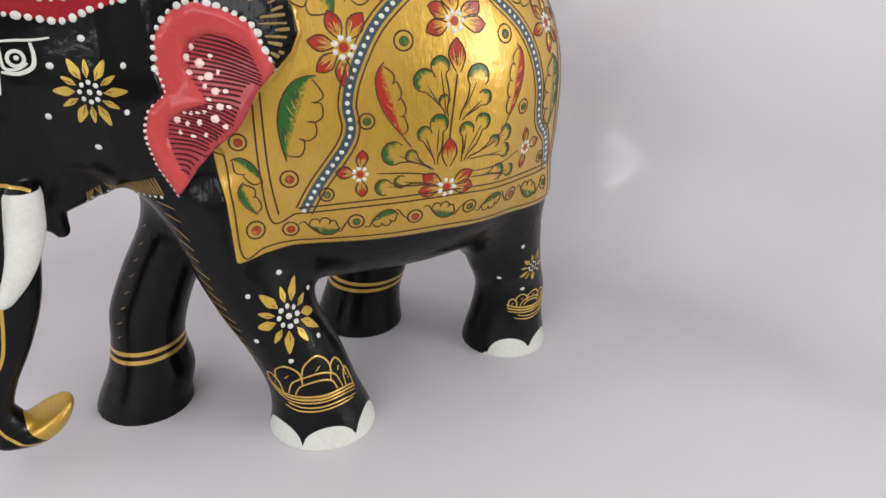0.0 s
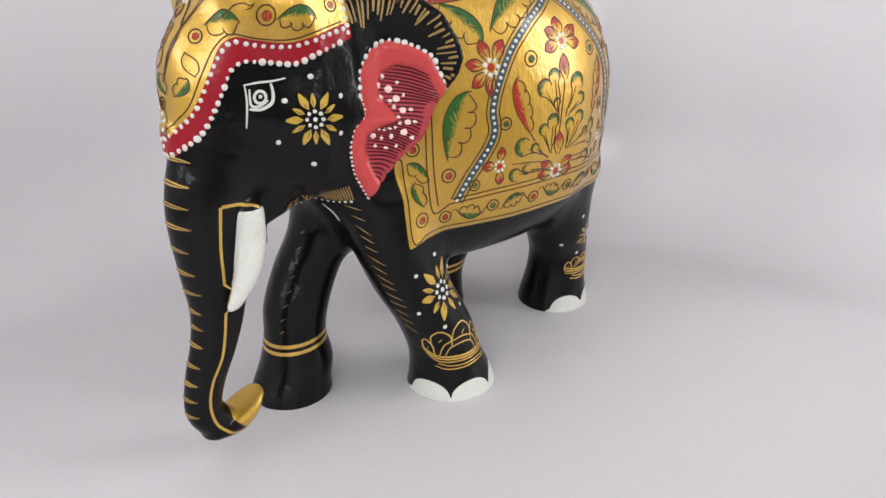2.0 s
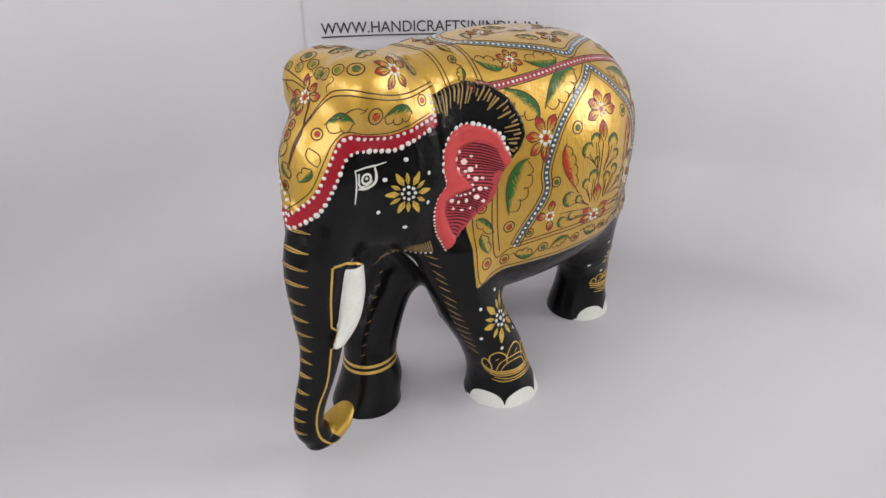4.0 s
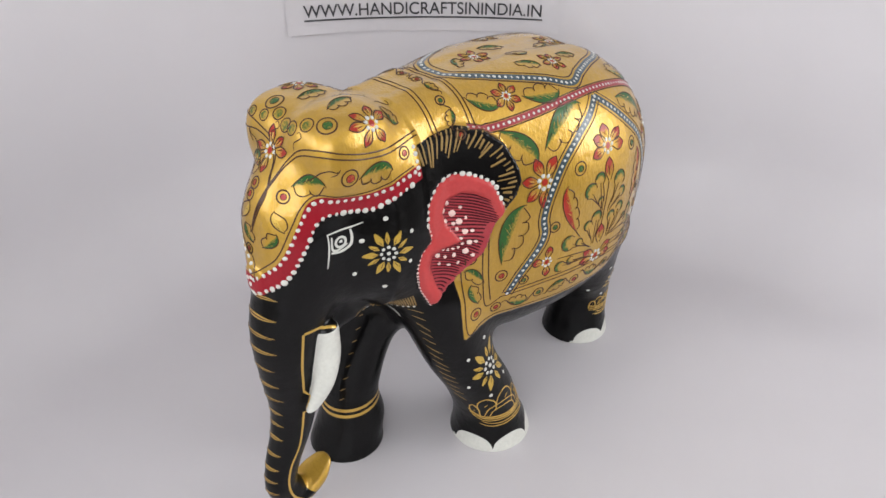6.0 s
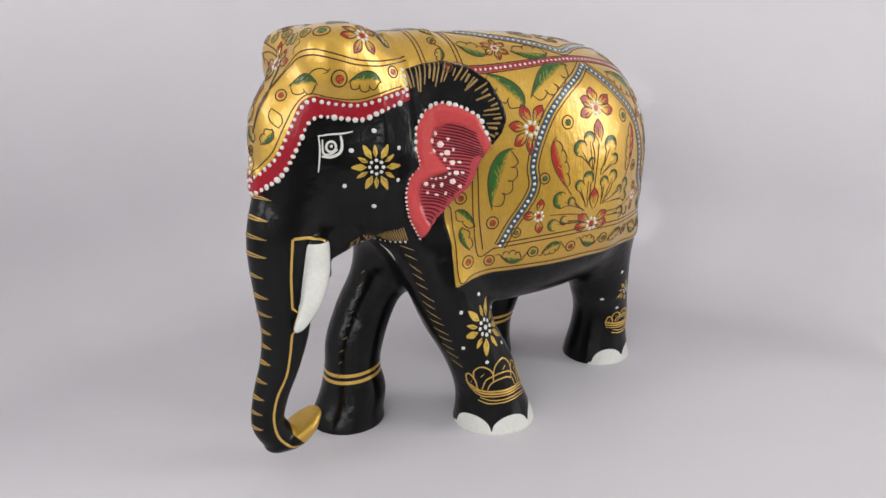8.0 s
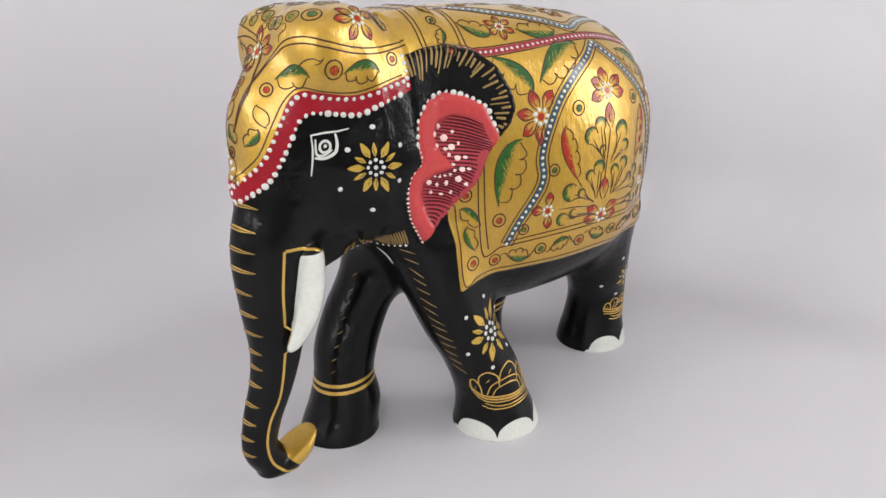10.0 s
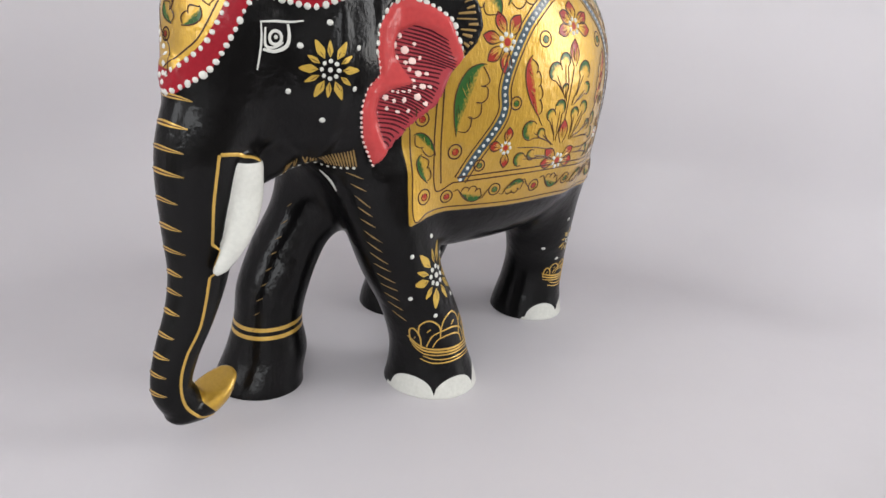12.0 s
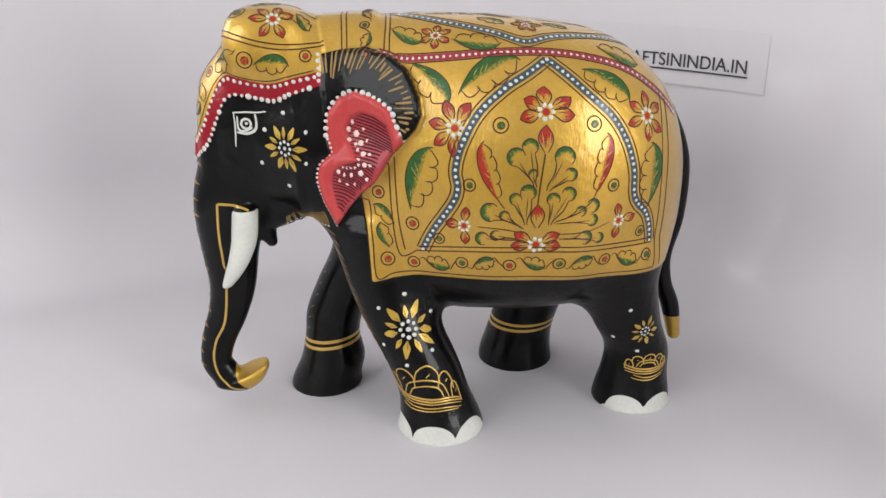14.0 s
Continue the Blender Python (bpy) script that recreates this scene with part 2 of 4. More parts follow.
def post(x, y, z, keys):
    """Upright limb: its middle and radius follow the height."""
    rows = [(k[2], k[0], k[1], k[3]) for k in sorted(keys, key=lambda k: k[2])]
    cx, cy, r = (blend(z, rows, c) for c in (1, 2, 3))
    f = (np.hypot(x - cx, y - cy) - r) * 0.93
    return smax(f, np.maximum(z - rows[-1][0], rows[0][0] - z), 8)


def flat_distance(x, z, outline):
    """Signed distance in the side plane to a closed outline, inside negative."""
    p = np.array(outline, float)
    best, inside = np.full(x.shape, 1e6), np.zeros(x.shape, bool)
    for a, b in zip(p, np.roll(p, -1, 0)):
        d = b - a
        u = np.clip(((x - a[0]) * d[0] + (z - a[1]) * d[1]) / (d @ d), 0, 1)
        best = np.minimum(best, (x - a[0] - u * d[0]) ** 2 + (z - a[1] - u * d[1]) ** 2)
        cross = ((a[1] > z) != (b[1] > z)) & (x < (b[0] - a[0]) * (z - a[1]) / (b[1] - a[1] + 1e-12) + a[0])
        inside ^= cross
    return np.sqrt(best) * np.where(inside, -1, 1)


def soft(v, lo, hi):
    u = np.clip((v - lo) / (hi - lo), 0, 1)
    return u * u * (3 - 2 * u)


BODY = [(-125, 168, 40, 27), (-100, 160, 63, 33.5), (-75, 149, 76, 44.5), (-53, 146, 79, 53.5), (-30, 145, 79, 61.5), (-10, 144, 78, 65),
        (12, 143, 76, 66), (30, 141, 74, 63.5), (45, 138, 69, 59), (57, 136, 61, 52), (66, 135, 51, 43), (73, 133, 40, 33), (78, 131, 27, 22), (81, 130, 10, 9)]
MIDDLE = [(-130, 0), (-30, 0), (-10, 0), (58, 5), (90, 7)]
HEAD_MIDDLE = [(-190, 4), (-165, 3.2), (-150, 1.5), (-135, 0), (-90, 0)]
HEAD = [(-183, 160, 4, 4), (-180, 164, 17, 8.5), (-174.5, 170, 24, 11.5), (-168.5, 174, 29, 14), (-163, 178, 33, 16), (-158.5, 181, 39, 18),
        (-153, 180, 44, 20), (-145, 177, 49, 23.5), (-135, 176, 50.5, 28), (-122, 174, 51, 30.5), (-110, 172, 50, 30.5), (-95, 170, 46, 28)]
TRUNK = [(-160, 0, 152, 23), (-170, 0, 128, 20), (-173, 0, 102, 16), (-174, 0, 80, 13), (-178.5, 0, 62, 11), (-185.5, 0, 45, 9.6),
         (-188.5, 0, 30.5, 8.8), (-183.5, 0, 20, 8.8)]
TIP = [(-183.5, 2, 20, 8.6), (-175.5, 2, 18, 8.4), (-169, 1.5, 21.5, 8.2), (-164.5, 1, 26.5, 6.4)]
LEGS = [  # near fore, near hind, far fore, far hind
    [(-58.3, -32.2, -6, 26.6), (-58.4, -32.1, 6, 23.4), (-61, -31.2, 20, 20.3), (-68, -29.5, 42, 19.8), (-79, -24.5, 66, 20.3), (-89, -20, 95, 20.5), (-93, -15, 122, 21)],
    [(59.6, -13.8, -6, 24.8), (59.7, -13.6, 8, 22.0), (60.3, -14, 20, 19.6), (60, -15.5, 36, 18.6), (52, -19.8, 54, 19.5), (43.5, -23.2, 78, 22.5), (39.5, -24, 105, 25)],
    [(-127, 24.5, -6, 24.0), (-126, 24.5, 5, 21.6), (-121.7, 24.5, 18, 20.0), (-121, 24.5, 35, 16.7), (-118.5, 24.5, 50, 17.5), (-110, 24, 70, 18), (-98, 20, 92, 20), (-90, 18, 122, 25)],
    [(-1.5, 45, -6, 25.5), (-1.5, 45, 8, 23.5), (0.5, 44, 22, 21.3), (5, 40, 42, 21), (12, 34, 70, 24), (25, 26, 105, 30)],
]
TAIL = [(74, 6, 172, 4.5), (82, 6.5, 154, 5.2), (86.5, 7, 136, 5), (86, 7, 108, 4.8), (81, 7, 84, 4.6), (82.5, 7, 66, 4.8), (88, 7, 50, 5.4), (92, 7, 31, 4)]
TRUNK_THIN = 1.25
TUSK = [(-160.5, -11.5, 124, 6.8), (-162, -13, 111, 6.7), (-166.5, -14.5, 98, 5.3), (-172.5, -13.5, 87, 3.2), (-175, -12.5, 83.5, 1.8)]
EAR = [(-110.5, 122.5), (-116, 134), (-119, 147), (-117, 156), (-111, 161.5), (-113, 170), (-112, 181), (-106, 189), (-98, 192), (-90, 190),
       (-82, 185), (-79, 178), (-75, 169), (-81, 163), (-86, 154), (-90, 148), (-97, 141.5), (-103, 134)]
HOLLOW = [(-100.4, 178.6), (-94.5, 181.5), (-88.5, 180), (-83.5, 176), (-81.4, 171), (-80.5, 162.6), (-86, 155), (-90, 148.5), (-97, 142.5),
          (-102, 136), (-107, 129), (-110, 136.6), (-112, 146.6), (-110.5, 152.5), (-106.3, 155.5), (-97.9, 158), (-101, 165), (-103, 173.5)]
EAR_ROOT = [(110, -114), (122, -114), (140, -113), (150, -112), (158, -110), (164, -105.5), (171, -101.5), (178, -100.5), (191, -101), (205, -101)]
FRINGE = [(-114, 193), (-113.5, 209), (-104, 211), (-91, 212), (-80, 209), (-72, 202), (-67, 190), (-66, 182), (-69, 175), (-75, 168),
          (-86, 156), (-106, 156), (-113, 172)]
CLOTH = [(-118, 240), (-110, 200), (-98, 150), (-94.5, 119), (-93.5, 93.5), (-82, 96), (-70, 97), (-38, 97.5), (-10, 98.5), (20, 97), (55, 96), (95, 96), (95, 240)]


def rough_form(x, y, z):
    """Body, head, trunk and limbs before ears and cloth; also the tusks and tail."""
    f = loft(x, y / (1 - 0.055 * soft(x, 5, 45) * soft(175 - z, 0, 70)), z, BODY, 2.6, MIDDLE)
    yh = y - blend(x, HEAD_MIDDLE, 1)
    head = smin(loft(x, yh * (1 + 0.09 * (soft(z, 162, 188) - 0.5)), z, HEAD, 2.4), limb(x, (y - 2) * TRUNK_THIN, z, TRUNK, 12) / TRUNK_THIN, 9)
    for side in (-1, 1):                    # the two lobes of the crown
        head = smin(head, ball(x, y, z, (-141.5, 5 + 16 * side, 211.5), (21, 16, 18.5), 2.8), 9)
    head = smin(head, ball(x, y, z, (-159.5, 4, 180.5), (19, 21, 23)), 14)
    scoop = smax(limb(x, y, z, TIP), (-0.42 * (x + 169.5) - 0.22 * y + 0.88 * (z - 24)), 2.0)
    head = smin(head, scoop, 3)
    lip = limb(x, y, z, [(-140, 0, 127, 12), (-150.5, 0, 117, 6.5), (-151.5, 0, 111, 5.2), (-149.5, 0, 104.5, 3.2)])
    f = smin(f, smin(head, lip, 3.5), 14)
    for keys in LEGS:
        f = smin(f, post(x, y, z, keys), 12)
    return f


def carved(x, y, z):
    f = rough_form(x, y, z)
    side = soft(np.abs(y), 14, 22)
    ear, fringe = flat_distance(x, z, EAR), flat_distance(x, z, FRINGE)
    both = np.minimum(ear, fringe)
    proud = (0.7 + 5.2 * soft(x, -117, -70)) * soft(-both, -0.8, 1.6)
    deep = flat_distance(x, z, HOLLOW)
    cloth = 0.7 * soft(-flat_distance(x, z, CLOTH), -0.6, 0.6)
    f = f - side * proud - np.where(both > 0, cloth, 0) * soft(np.abs(y), 5, 12) * soft(x, -125, -118)
    flap = 32.3 + 0.68 * np.clip(x - blend(z, EAR_ROOT, 1), 0, 23) + 2.4 * soft(deep, -1.2, 2.0) * soft(-ear, -0.5, 2.5)
    f = f + side * soft(-ear, -0.9, 0.9) * ((np.abs(y) - flap) * 0.85 - f)
    f = smin(f, limb(x, y, z, TAIL, 10), 2.5)
    f = smin(f, limb(x, -np.abs(y), z, TUSK), 1.2)
    return smax(f, -z, 1.5)


def skin(h):
    """Surface of the carved form as points and quads, on a lattice of step h, then drawn exactly onto it."""
    lo, hi = np.array((-206.0, -80.0, -4.0)), np.array((102.0, 82.0, 238.0))
    n = np.ceil((hi - lo) / (4 * h)).astype(int)
    axes = [lo[i] + 4 * h * np.arange(n[i] + 1) for i in range(3)]
    coarse = rough_form(*np.meshgrid(*axes, indexing="ij"))
    tail = np.minimum(coarse, limb(*np.meshgrid(*axes, indexing="ij"), TAIL))
    tail = np.minimum(tail, np.abs(np.meshgrid(*axes, indexing="ij")[2]) + np.where(coarse < 8, 0, 99))
    g = np.meshgrid(*axes, indexing="ij")
    tail = np.minimum(tail, limb(g[0], -np.abs(g[1]), g[2], TUSK))
    block = np.abs(tail) < 7 * h + 9
    near = np.kron(block, np.ones((4, 4, 4), bool))
    v = np.kron(np.where(coarse < 0, -50.0, 50.0), np.ones((4, 4, 4)))
    idx = np.argwhere(near)
    p = lo + idx * h
    v[near] = carved(p[:, 0], p[:, 1], p[:, 2])
    inside = v < 0
    m = np.array(v.shape)
    acc, num = np.zeros((*(m - 1), 3)), np.zeros(m - 1)
    cuts = []
    for ax in range(3):
        e = np.eye(3, dtype=int)[ax]
        a = inside[tuple(slice(0, m[i] - e[i]) for i in range(3))]
        b = inside[tuple(slice(e[i], m[i]) for i in range(3))]
        at = np.argwhere(a != b)
        va, vb = v[tuple(at.T)], v[tuple((at + e).T)]
        pos = at + e * (va / (va - vb))[:, None]
        o1, o2 = np.eye(3, dtype=int)[(ax + 1) % 3], np.eye(3, dtype=int)[(ax + 2) % 3]
        for s in (0, 1):
            for t in (0, 1):
                c = at - s * o1 - t * o2
                np.add.at(acc, tuple(c.T), pos)
                np.add.at(num, tuple(c.T), 1)
        cuts.append((at, va < 0, o1, o2))
    used = num > 0
    index = np.full(used.shape, -1)
    index[used] = np.arange(used.sum())
    pts = lo + acc[used] / num[used][:, None] * h
    quads = []
    for at, flip, o1, o2 in cuts:
        q = np.stack([index[tuple((at - a * o1 - b * o2).T)] for a, b in ((1, 1), (0, 1), (0, 0), (1, 0))], 1)
        q[~flip] = q[~flip][:, ::-1]
        quads.append(q)
    for _ in range(3):
        f = carved(*pts.T)
        grad = np.stack([carved(*(pts + 0.3 * e).T) - carved(*(pts - 0.3 * e).T) for e in np.eye(3)], 1) / 0.6
        pts -= np.clip(f / np.maximum((grad**2).sum(1), 0.05), -1, 1)[:, None] * grad * 0.9
    return pts, np.concatenate(quads)


# ---- the place: sheet, sign, room ----
def part(name, bm, mat, parent=None, label="", smooth=False):
    """Links a bmesh as one mesh object, under a thing where one is given."""
    me = bpy.data.meshes.new(name)
    bm.to_mesh(me)
    bm.free()
    me.materials.append(mat)
    if smooth:
        me.shade_smooth()
    ob = new(name, me)
    if parent is not None:
        ob.parent = parent
    if label:
        ob["label"] = label
    return ob


def box(bm, lo, hi):
    """Box between two corners given as run, depth, height."""
    v = [bm.verts.new(spot(*(c[i][k] for k, i in enumerate(ix)))) for c in [(lo, hi)] for ix in
         ((0, 0, 0), (1, 0, 0), (1, 1, 0), (0, 1, 0), (0, 0, 1), (1, 0, 1), (1, 1, 1), (0, 1, 1))]
    for f in ((0, 3, 2, 1), (4, 5, 6, 7), (0, 1, 5, 4), (1, 2, 6, 5), (2, 3, 7, 6), (3, 0, 4, 7)):
        bm.faces.new([v[i] for i in f])


def sheet_surface(turn, s):
    """Place on the sheet by its bearing and its way up from the foot of the bend: a rounded bend, then upright with slow waves."""
    bend = 0.085
    arc = bend * math.pi / 2
    if s < 0:
        return curled(turn, ROUND - bend + s, 0)
    if s < arc:
        a = s / bend
        r, z, up = ROUND - bend + bend * math.sin(a), bend * (1 - math.cos(a)), s / arc
    else:
        r, z, up = ROUND, bend + s - arc, 1.0
    wave = 0.0006 * math.sin(0.14 * turn + 9 * z) + 0.0028 * math.exp(-((turn - 27) / 6.0) ** 2)
    return curled(turn, r - up * up * wave, z)


bm = bmesh.new()
turns = [-12 + i for i in range(158)]
ways = [-0.03, -0.015] + [0.0095 * i for i in range(15)] + [0.1335 + 0.012 * (i + 1) for i in range(18)]
grid = [[bm.verts.new(sheet_surface(turn, s)) for s in ways] for turn in turns]
for a, b in zip(grid[:-1], grid[1:]):
    for i in range(len(ways) - 1):
        bm.faces.new((a[i], a[i + 1], b[i + 1], b[i]))
# the part that lies flat, out to its front corners
hub = bm.verts.new(MID)
rim = [bm.verts.new(q) for q in ((0.34, -0.40, 0), (-0.64, -0.40, 0), (-0.64, 0.02, 0))]
edge = [column[0] for column in grid]
loop = [rim[0]] + edge + [rim[2], rim[1], rim[0]]
for a, b in zip(loop[:-1], loop[1:]):
    bm.faces.new((hub, a, b))
bm.faces.new([rim[0]] + grid[0][2::-1])
bm.faces.new(grid[-1][:3] + [rim[2]])
bmesh.ops.recalc_face_normals(bm, faces=bm.faces)
sheet = part("backdrop", bm, sheet_mat, smooth=True)
sol = sheet.modifiers.new("thickness", "SOLIDIFY")
sol.thickness, sol.offset = 0.0015, 0
tagged(sheet, "pale lilac-grey glossy sheet swept up behind the figurine", "backdrop", kind="structure")


def pierced(a0, a1, window):
    """Boxes of a wall round its window opening, as (along, height) corners."""
    at, wz, ww, wh, _ = window
    z0, z1 = -0.12, ROOM_Z + 0.1
    return [((a0, z0), (at - ww / 2, z1)), ((at + ww / 2, z0), (a1, z1)),
            ((at - ww / 2, z0), (at + ww / 2, wz - wh / 2)), ((at - ww / 2, wz + wh / 2), (at + ww / 2, z1))]


for name, boxes in {
    "floor": [((-ROOM_U, ROOM_N0, -0.12), (ROOM_U, ROOM_N1, -0.004))],
    "ceiling": [((-ROOM_U, ROOM_N0, ROOM_Z), (ROOM_U, ROOM_N1, ROOM_Z + 0.1))],
    "wall_back": [((-ROOM_U, ROOM_N1, -0.12), (ROOM_U, ROOM_N1 + 0.1, ROOM_Z + 0.1))],
    "wall_left": [((-ROOM_U - 0.1, a, z), (-ROOM_U, b, y)) for (a, z), (b, y) in pierced(ROOM_N0 - 0.1, ROOM_N1 + 0.1, WINDOWS["wall_left"])],
    "wall_front": [((a, ROOM_N0 - 0.1, z), (b, ROOM_N0, y)) for (a, z), (b, y) in pierced(-ROOM_U, ROOM_U, WINDOWS["wall_front"])],
    "wall_right": [((ROOM_U, a, z), (ROOM_U + 0.1, b, y)) for (a, z), (b, y) in pierced(ROOM_N0 - 0.1, ROOM_N1 + 0.1, WINDOWS["wall_right"])],
}.items():
    bm = bmesh.new()
    for lo, hi in boxes:
        box(bm, lo, hi)
    tagged(part(name, bm, floor_mat if name == "floor" else room_mat), "plain dark floor under the sheet" if name == "floor" else "plain white-painted room surface", "room", kind="structure")


SIGN_FROM, SIGN_Z, SIGN_FALL = 64.1, 0.179, 0.033     # bearing and height of the text's start, and its fall along the run


def curl(x, off, z):
    """A place on the curled sign: x along the text, off towards the viewer, z over the text's foot."""
    q = curled(SIGN_FROM - math.degrees(x / ROUND), ROUND - 0.0016 - off, SIGN_Z + z - SIGN_FALL * x)
    return q


def letters(text, mat, width, parent):
    """Printed line of text as a mesh of its own, set to a width, standing in the local xz plane."""
    curve = bpy.data.curves.new("lettering", "FONT")
    curve.body, curve.extrude, curve.offset = text, 0.004, 0.006
    ob = bpy.data.objects.new("lettering", curve)
    scene.collection.objects.link(ob)
    me = bpy.data.meshes.new_from_object(ob.evaluated_get(bpy.context.evaluated_depsgraph_get()))
    bpy.data.objects.remove(ob)
    bpy.data.curves.remove(curve)
    x = [v.co.x for v in me.vertices]
    k = width / (max(x) - min(x))
    x0 = min(x)
    for v in me.vertices:
        v.co = curl((v.co.x - x0) * k, 0.0004 + v.co.z * 0.03, 0.0015 + v.co.y * k * 1.06)
    me.materials.clear()
    me.materials.append(mat)
    ob = new("lettering", me)
    ob.parent = parent
    return ob


sign = new("paper_sign")
bm = bmesh.new()
cols = [[bm.verts.new(curl(-0.0135 + 0.2175 * i / 28, 0.0010 * max(0, (0.3 - j / 6) / 0.3) ** 2 * (0.6 + 0.4 * math.cos(i * 0.33)), -0.0115 + 0.042 * j / 6)) for j in range(7)] for i in range(29)]
for a, b in zip(cols[:-1], cols[1:]):
    for j in range(6):
        bm.faces.new((a[j], b[j], b[j + 1], a[j + 1]))
paper = part("paper_strip", bm, paper_mat, sign)
sol = paper.modifiers.new("thickness", "SOLIDIFY")
sol.thickness = 0.0002
letters("WWW.HANDICRAFTSININDIA.IN", ink_mat, 0.1895, sign)
bm = bmesh.new()
line = [[bm.verts.new(curl(0.1905 * i / 24, off, z)) for off, z in ((0.0004, -0.0014), (0.0010, -0.0014), (0.0010, -0.0003), (0.0004, -0.0003))] for i in range(25)]
for a, b in zip(line[:-1], line[1:]):
    for j in range(4):
        bm.faces.new((a[j], b[j], b[(j + 1) % 4], a[(j + 1) % 4]))
part("underline", bm, ink_mat, sign)
tagged(sign, "white paper strip printed with a web address in dark capitals", "sign")


# ---- the elephant: one mesh, its paint laid on as thin relief ----
STEP = 1.3
points, quads = skin(STEP)
tree = BVHTree.FromPolygons(points.tolist(), quads.tolist())
PAINTS = [painted_wood, white_dot, gold_line, dark_line, red_petal, green_leaf, yellow_petal, slate_band, maroon_line, coral_dot, crimson_band, ochre_line]
laid_points, laid_faces, laid_paint, laid_fade = [], [], [], []
SIDE = -1                                   # -1: near flank, 1: far flank


def snap(p):
    co, n, _, _ = tree.find_nearest(p)
    return co, n


def on(p):
    """Place on the surface: (x, z) is seen straight from the flank, (x, y, z) is the nearest point; y is mirrored on the far flank."""
    if len(p) == 2:
        hit = tree.ray_cast(Vector((p[0], SIDE * 200, p[1])), Vector((0, -SIDE, 0)))
        return hit[0] if hit[0] is not None else snap(Vector((p[0], SIDE * 60, p[1])))[0]
    return snap(Vector((p[0], -SIDE * p[1], p[2])))[0]


def above(x, y):
    return tree.ray_cast(Vector((x, y, 300)), Vector((0, 0, -1)))[0]


def ahead(y, z):
    return tree.ray_cast(Vector((-260, y, z)), Vector((1, 0, 0)))[0]


def lay(rows, paint, fade=None, closed=False):
    """Joins rows of equal length into a strip of faces, facing out."""
    base, m = len(laid_points), len(rows[0])
    for i, row in enumerate(rows):
        for j, p in enumerate(row):
            laid_points.append(p)
            laid_fade.append(fade[i][j] if fade else 0.0)
    for i in range(len(rows) - 1):
        for j in range(m if closed else m - 1):
            k = (j + 1) % m
            laid_faces.append((base + i * m + j, base + i * m + k, base + (i + 1) * m + k, base + (i + 1) * m + j))
            laid_paint.append(PAINTS.index(paint))


def curve(pts, step=1.0, closed=False):
    """Smooth curve through places, at even steps."""
    p = [Vector(q) for q in pts]
    n = len(p)
    if n == 2:
        k = max(2, int((p[1] - p[0]).length / step) + 1)
        return [p[0].lerp(p[1], i / (k - 1)) for i in range(k)]
    out = []
    for i in range(n if closed else n - 1):
        a, b, c, d = ((p[(i - 1) % n], p[i], p[(i + 1) % n], p[(i + 2) % n]) if closed else (p[max(i - 1, 0)], p[i], p[i + 1], p[min(i + 2, n - 1)]))
        k = max(1, int((c - b).length / step))
        for j in range(k):
            t = j / k
            out.append(0.5 * (2 * b + (c - a) * t + (2 * a - 5 * b + 4 * c - d) * t * t + (3 * b - a - 3 * c + d) * t**3))
    out.append(p[0] if closed else p[-1])
    return out


def stroke(pts, width, paint, lift=0.1, taper=0.0, closed=False, step=1.0, ready=False):
    """Brushed line of the given width along places on the surface."""
    line = curve(pts, step, closed)
    spots = [snap(q) for q in line]
    rows, n = [], len(spots)
    for i, (p, nor) in enumerate(spots):
        ahead_p, back_p = spots[min(i + 1, n - 1)][0], spots[max(i - 1, 0)][0]
        if closed and i in (0, n - 1):
            ahead_p, back_p = spots[1][0], spots[n - 2][0]
        across = nor.cross(ahead_p - back_p)
        if across.length < 1e-6:
            continue
        across.normalize()
        u = i / max(n - 1, 1)
        w = width * 0.5 * ((1 - taper) + taper * math.sin(math.pi * min(max(u, 0.02), 0.98)))
        sides = 3
        row = []
        for k in range(sides):
            q, qn = snap(p + across * w * (1 - 2 * k / (sides - 1)))
            row.append(q + qn * (lift + ((0.2 if width < 1.7 else 0.03) if k == 1 else 0.0)))
        rows.append(row)
    if len(rows) > 1:
        lay(rows, paint)


def dot(p, r, paint, h=None):
    """Raised drop of paint."""
    c, n = snap(p)
    h = r * 0.32 if h is None else h
    e1 = n.cross(Vector((0.3, 0.2, 0.9))).normalized()
    e2 = n.cross(e1)
    turn, oval = random.uniform(0, 6.28), random.uniform(0.8, 1.2)
    rows = []
    for s, up in ((1.0, -0.15), (0.86, 0.45 * h), (0.5, 0.86 * h), (0.0, h)):
        rows.append([c + (e1 * math.cos(turn + a * math.pi / 4) * oval + e2 * math.sin(turn + a * math.pi / 4)) * r * s + n * up for a in range(8)])
    lay(rows, paint, closed=True)


def dots(pts, gap, r, paint, closed=False, vary=0.12):
    line = curve(pts, 0.5, closed)
    run = gap
    for a, b in zip(line[:-1], line[1:]):
        run += (b - a).length
        if run >= gap:
            run = 0.0
            dot(b, r * random.uniform(1 - vary, 1 + vary), paint)


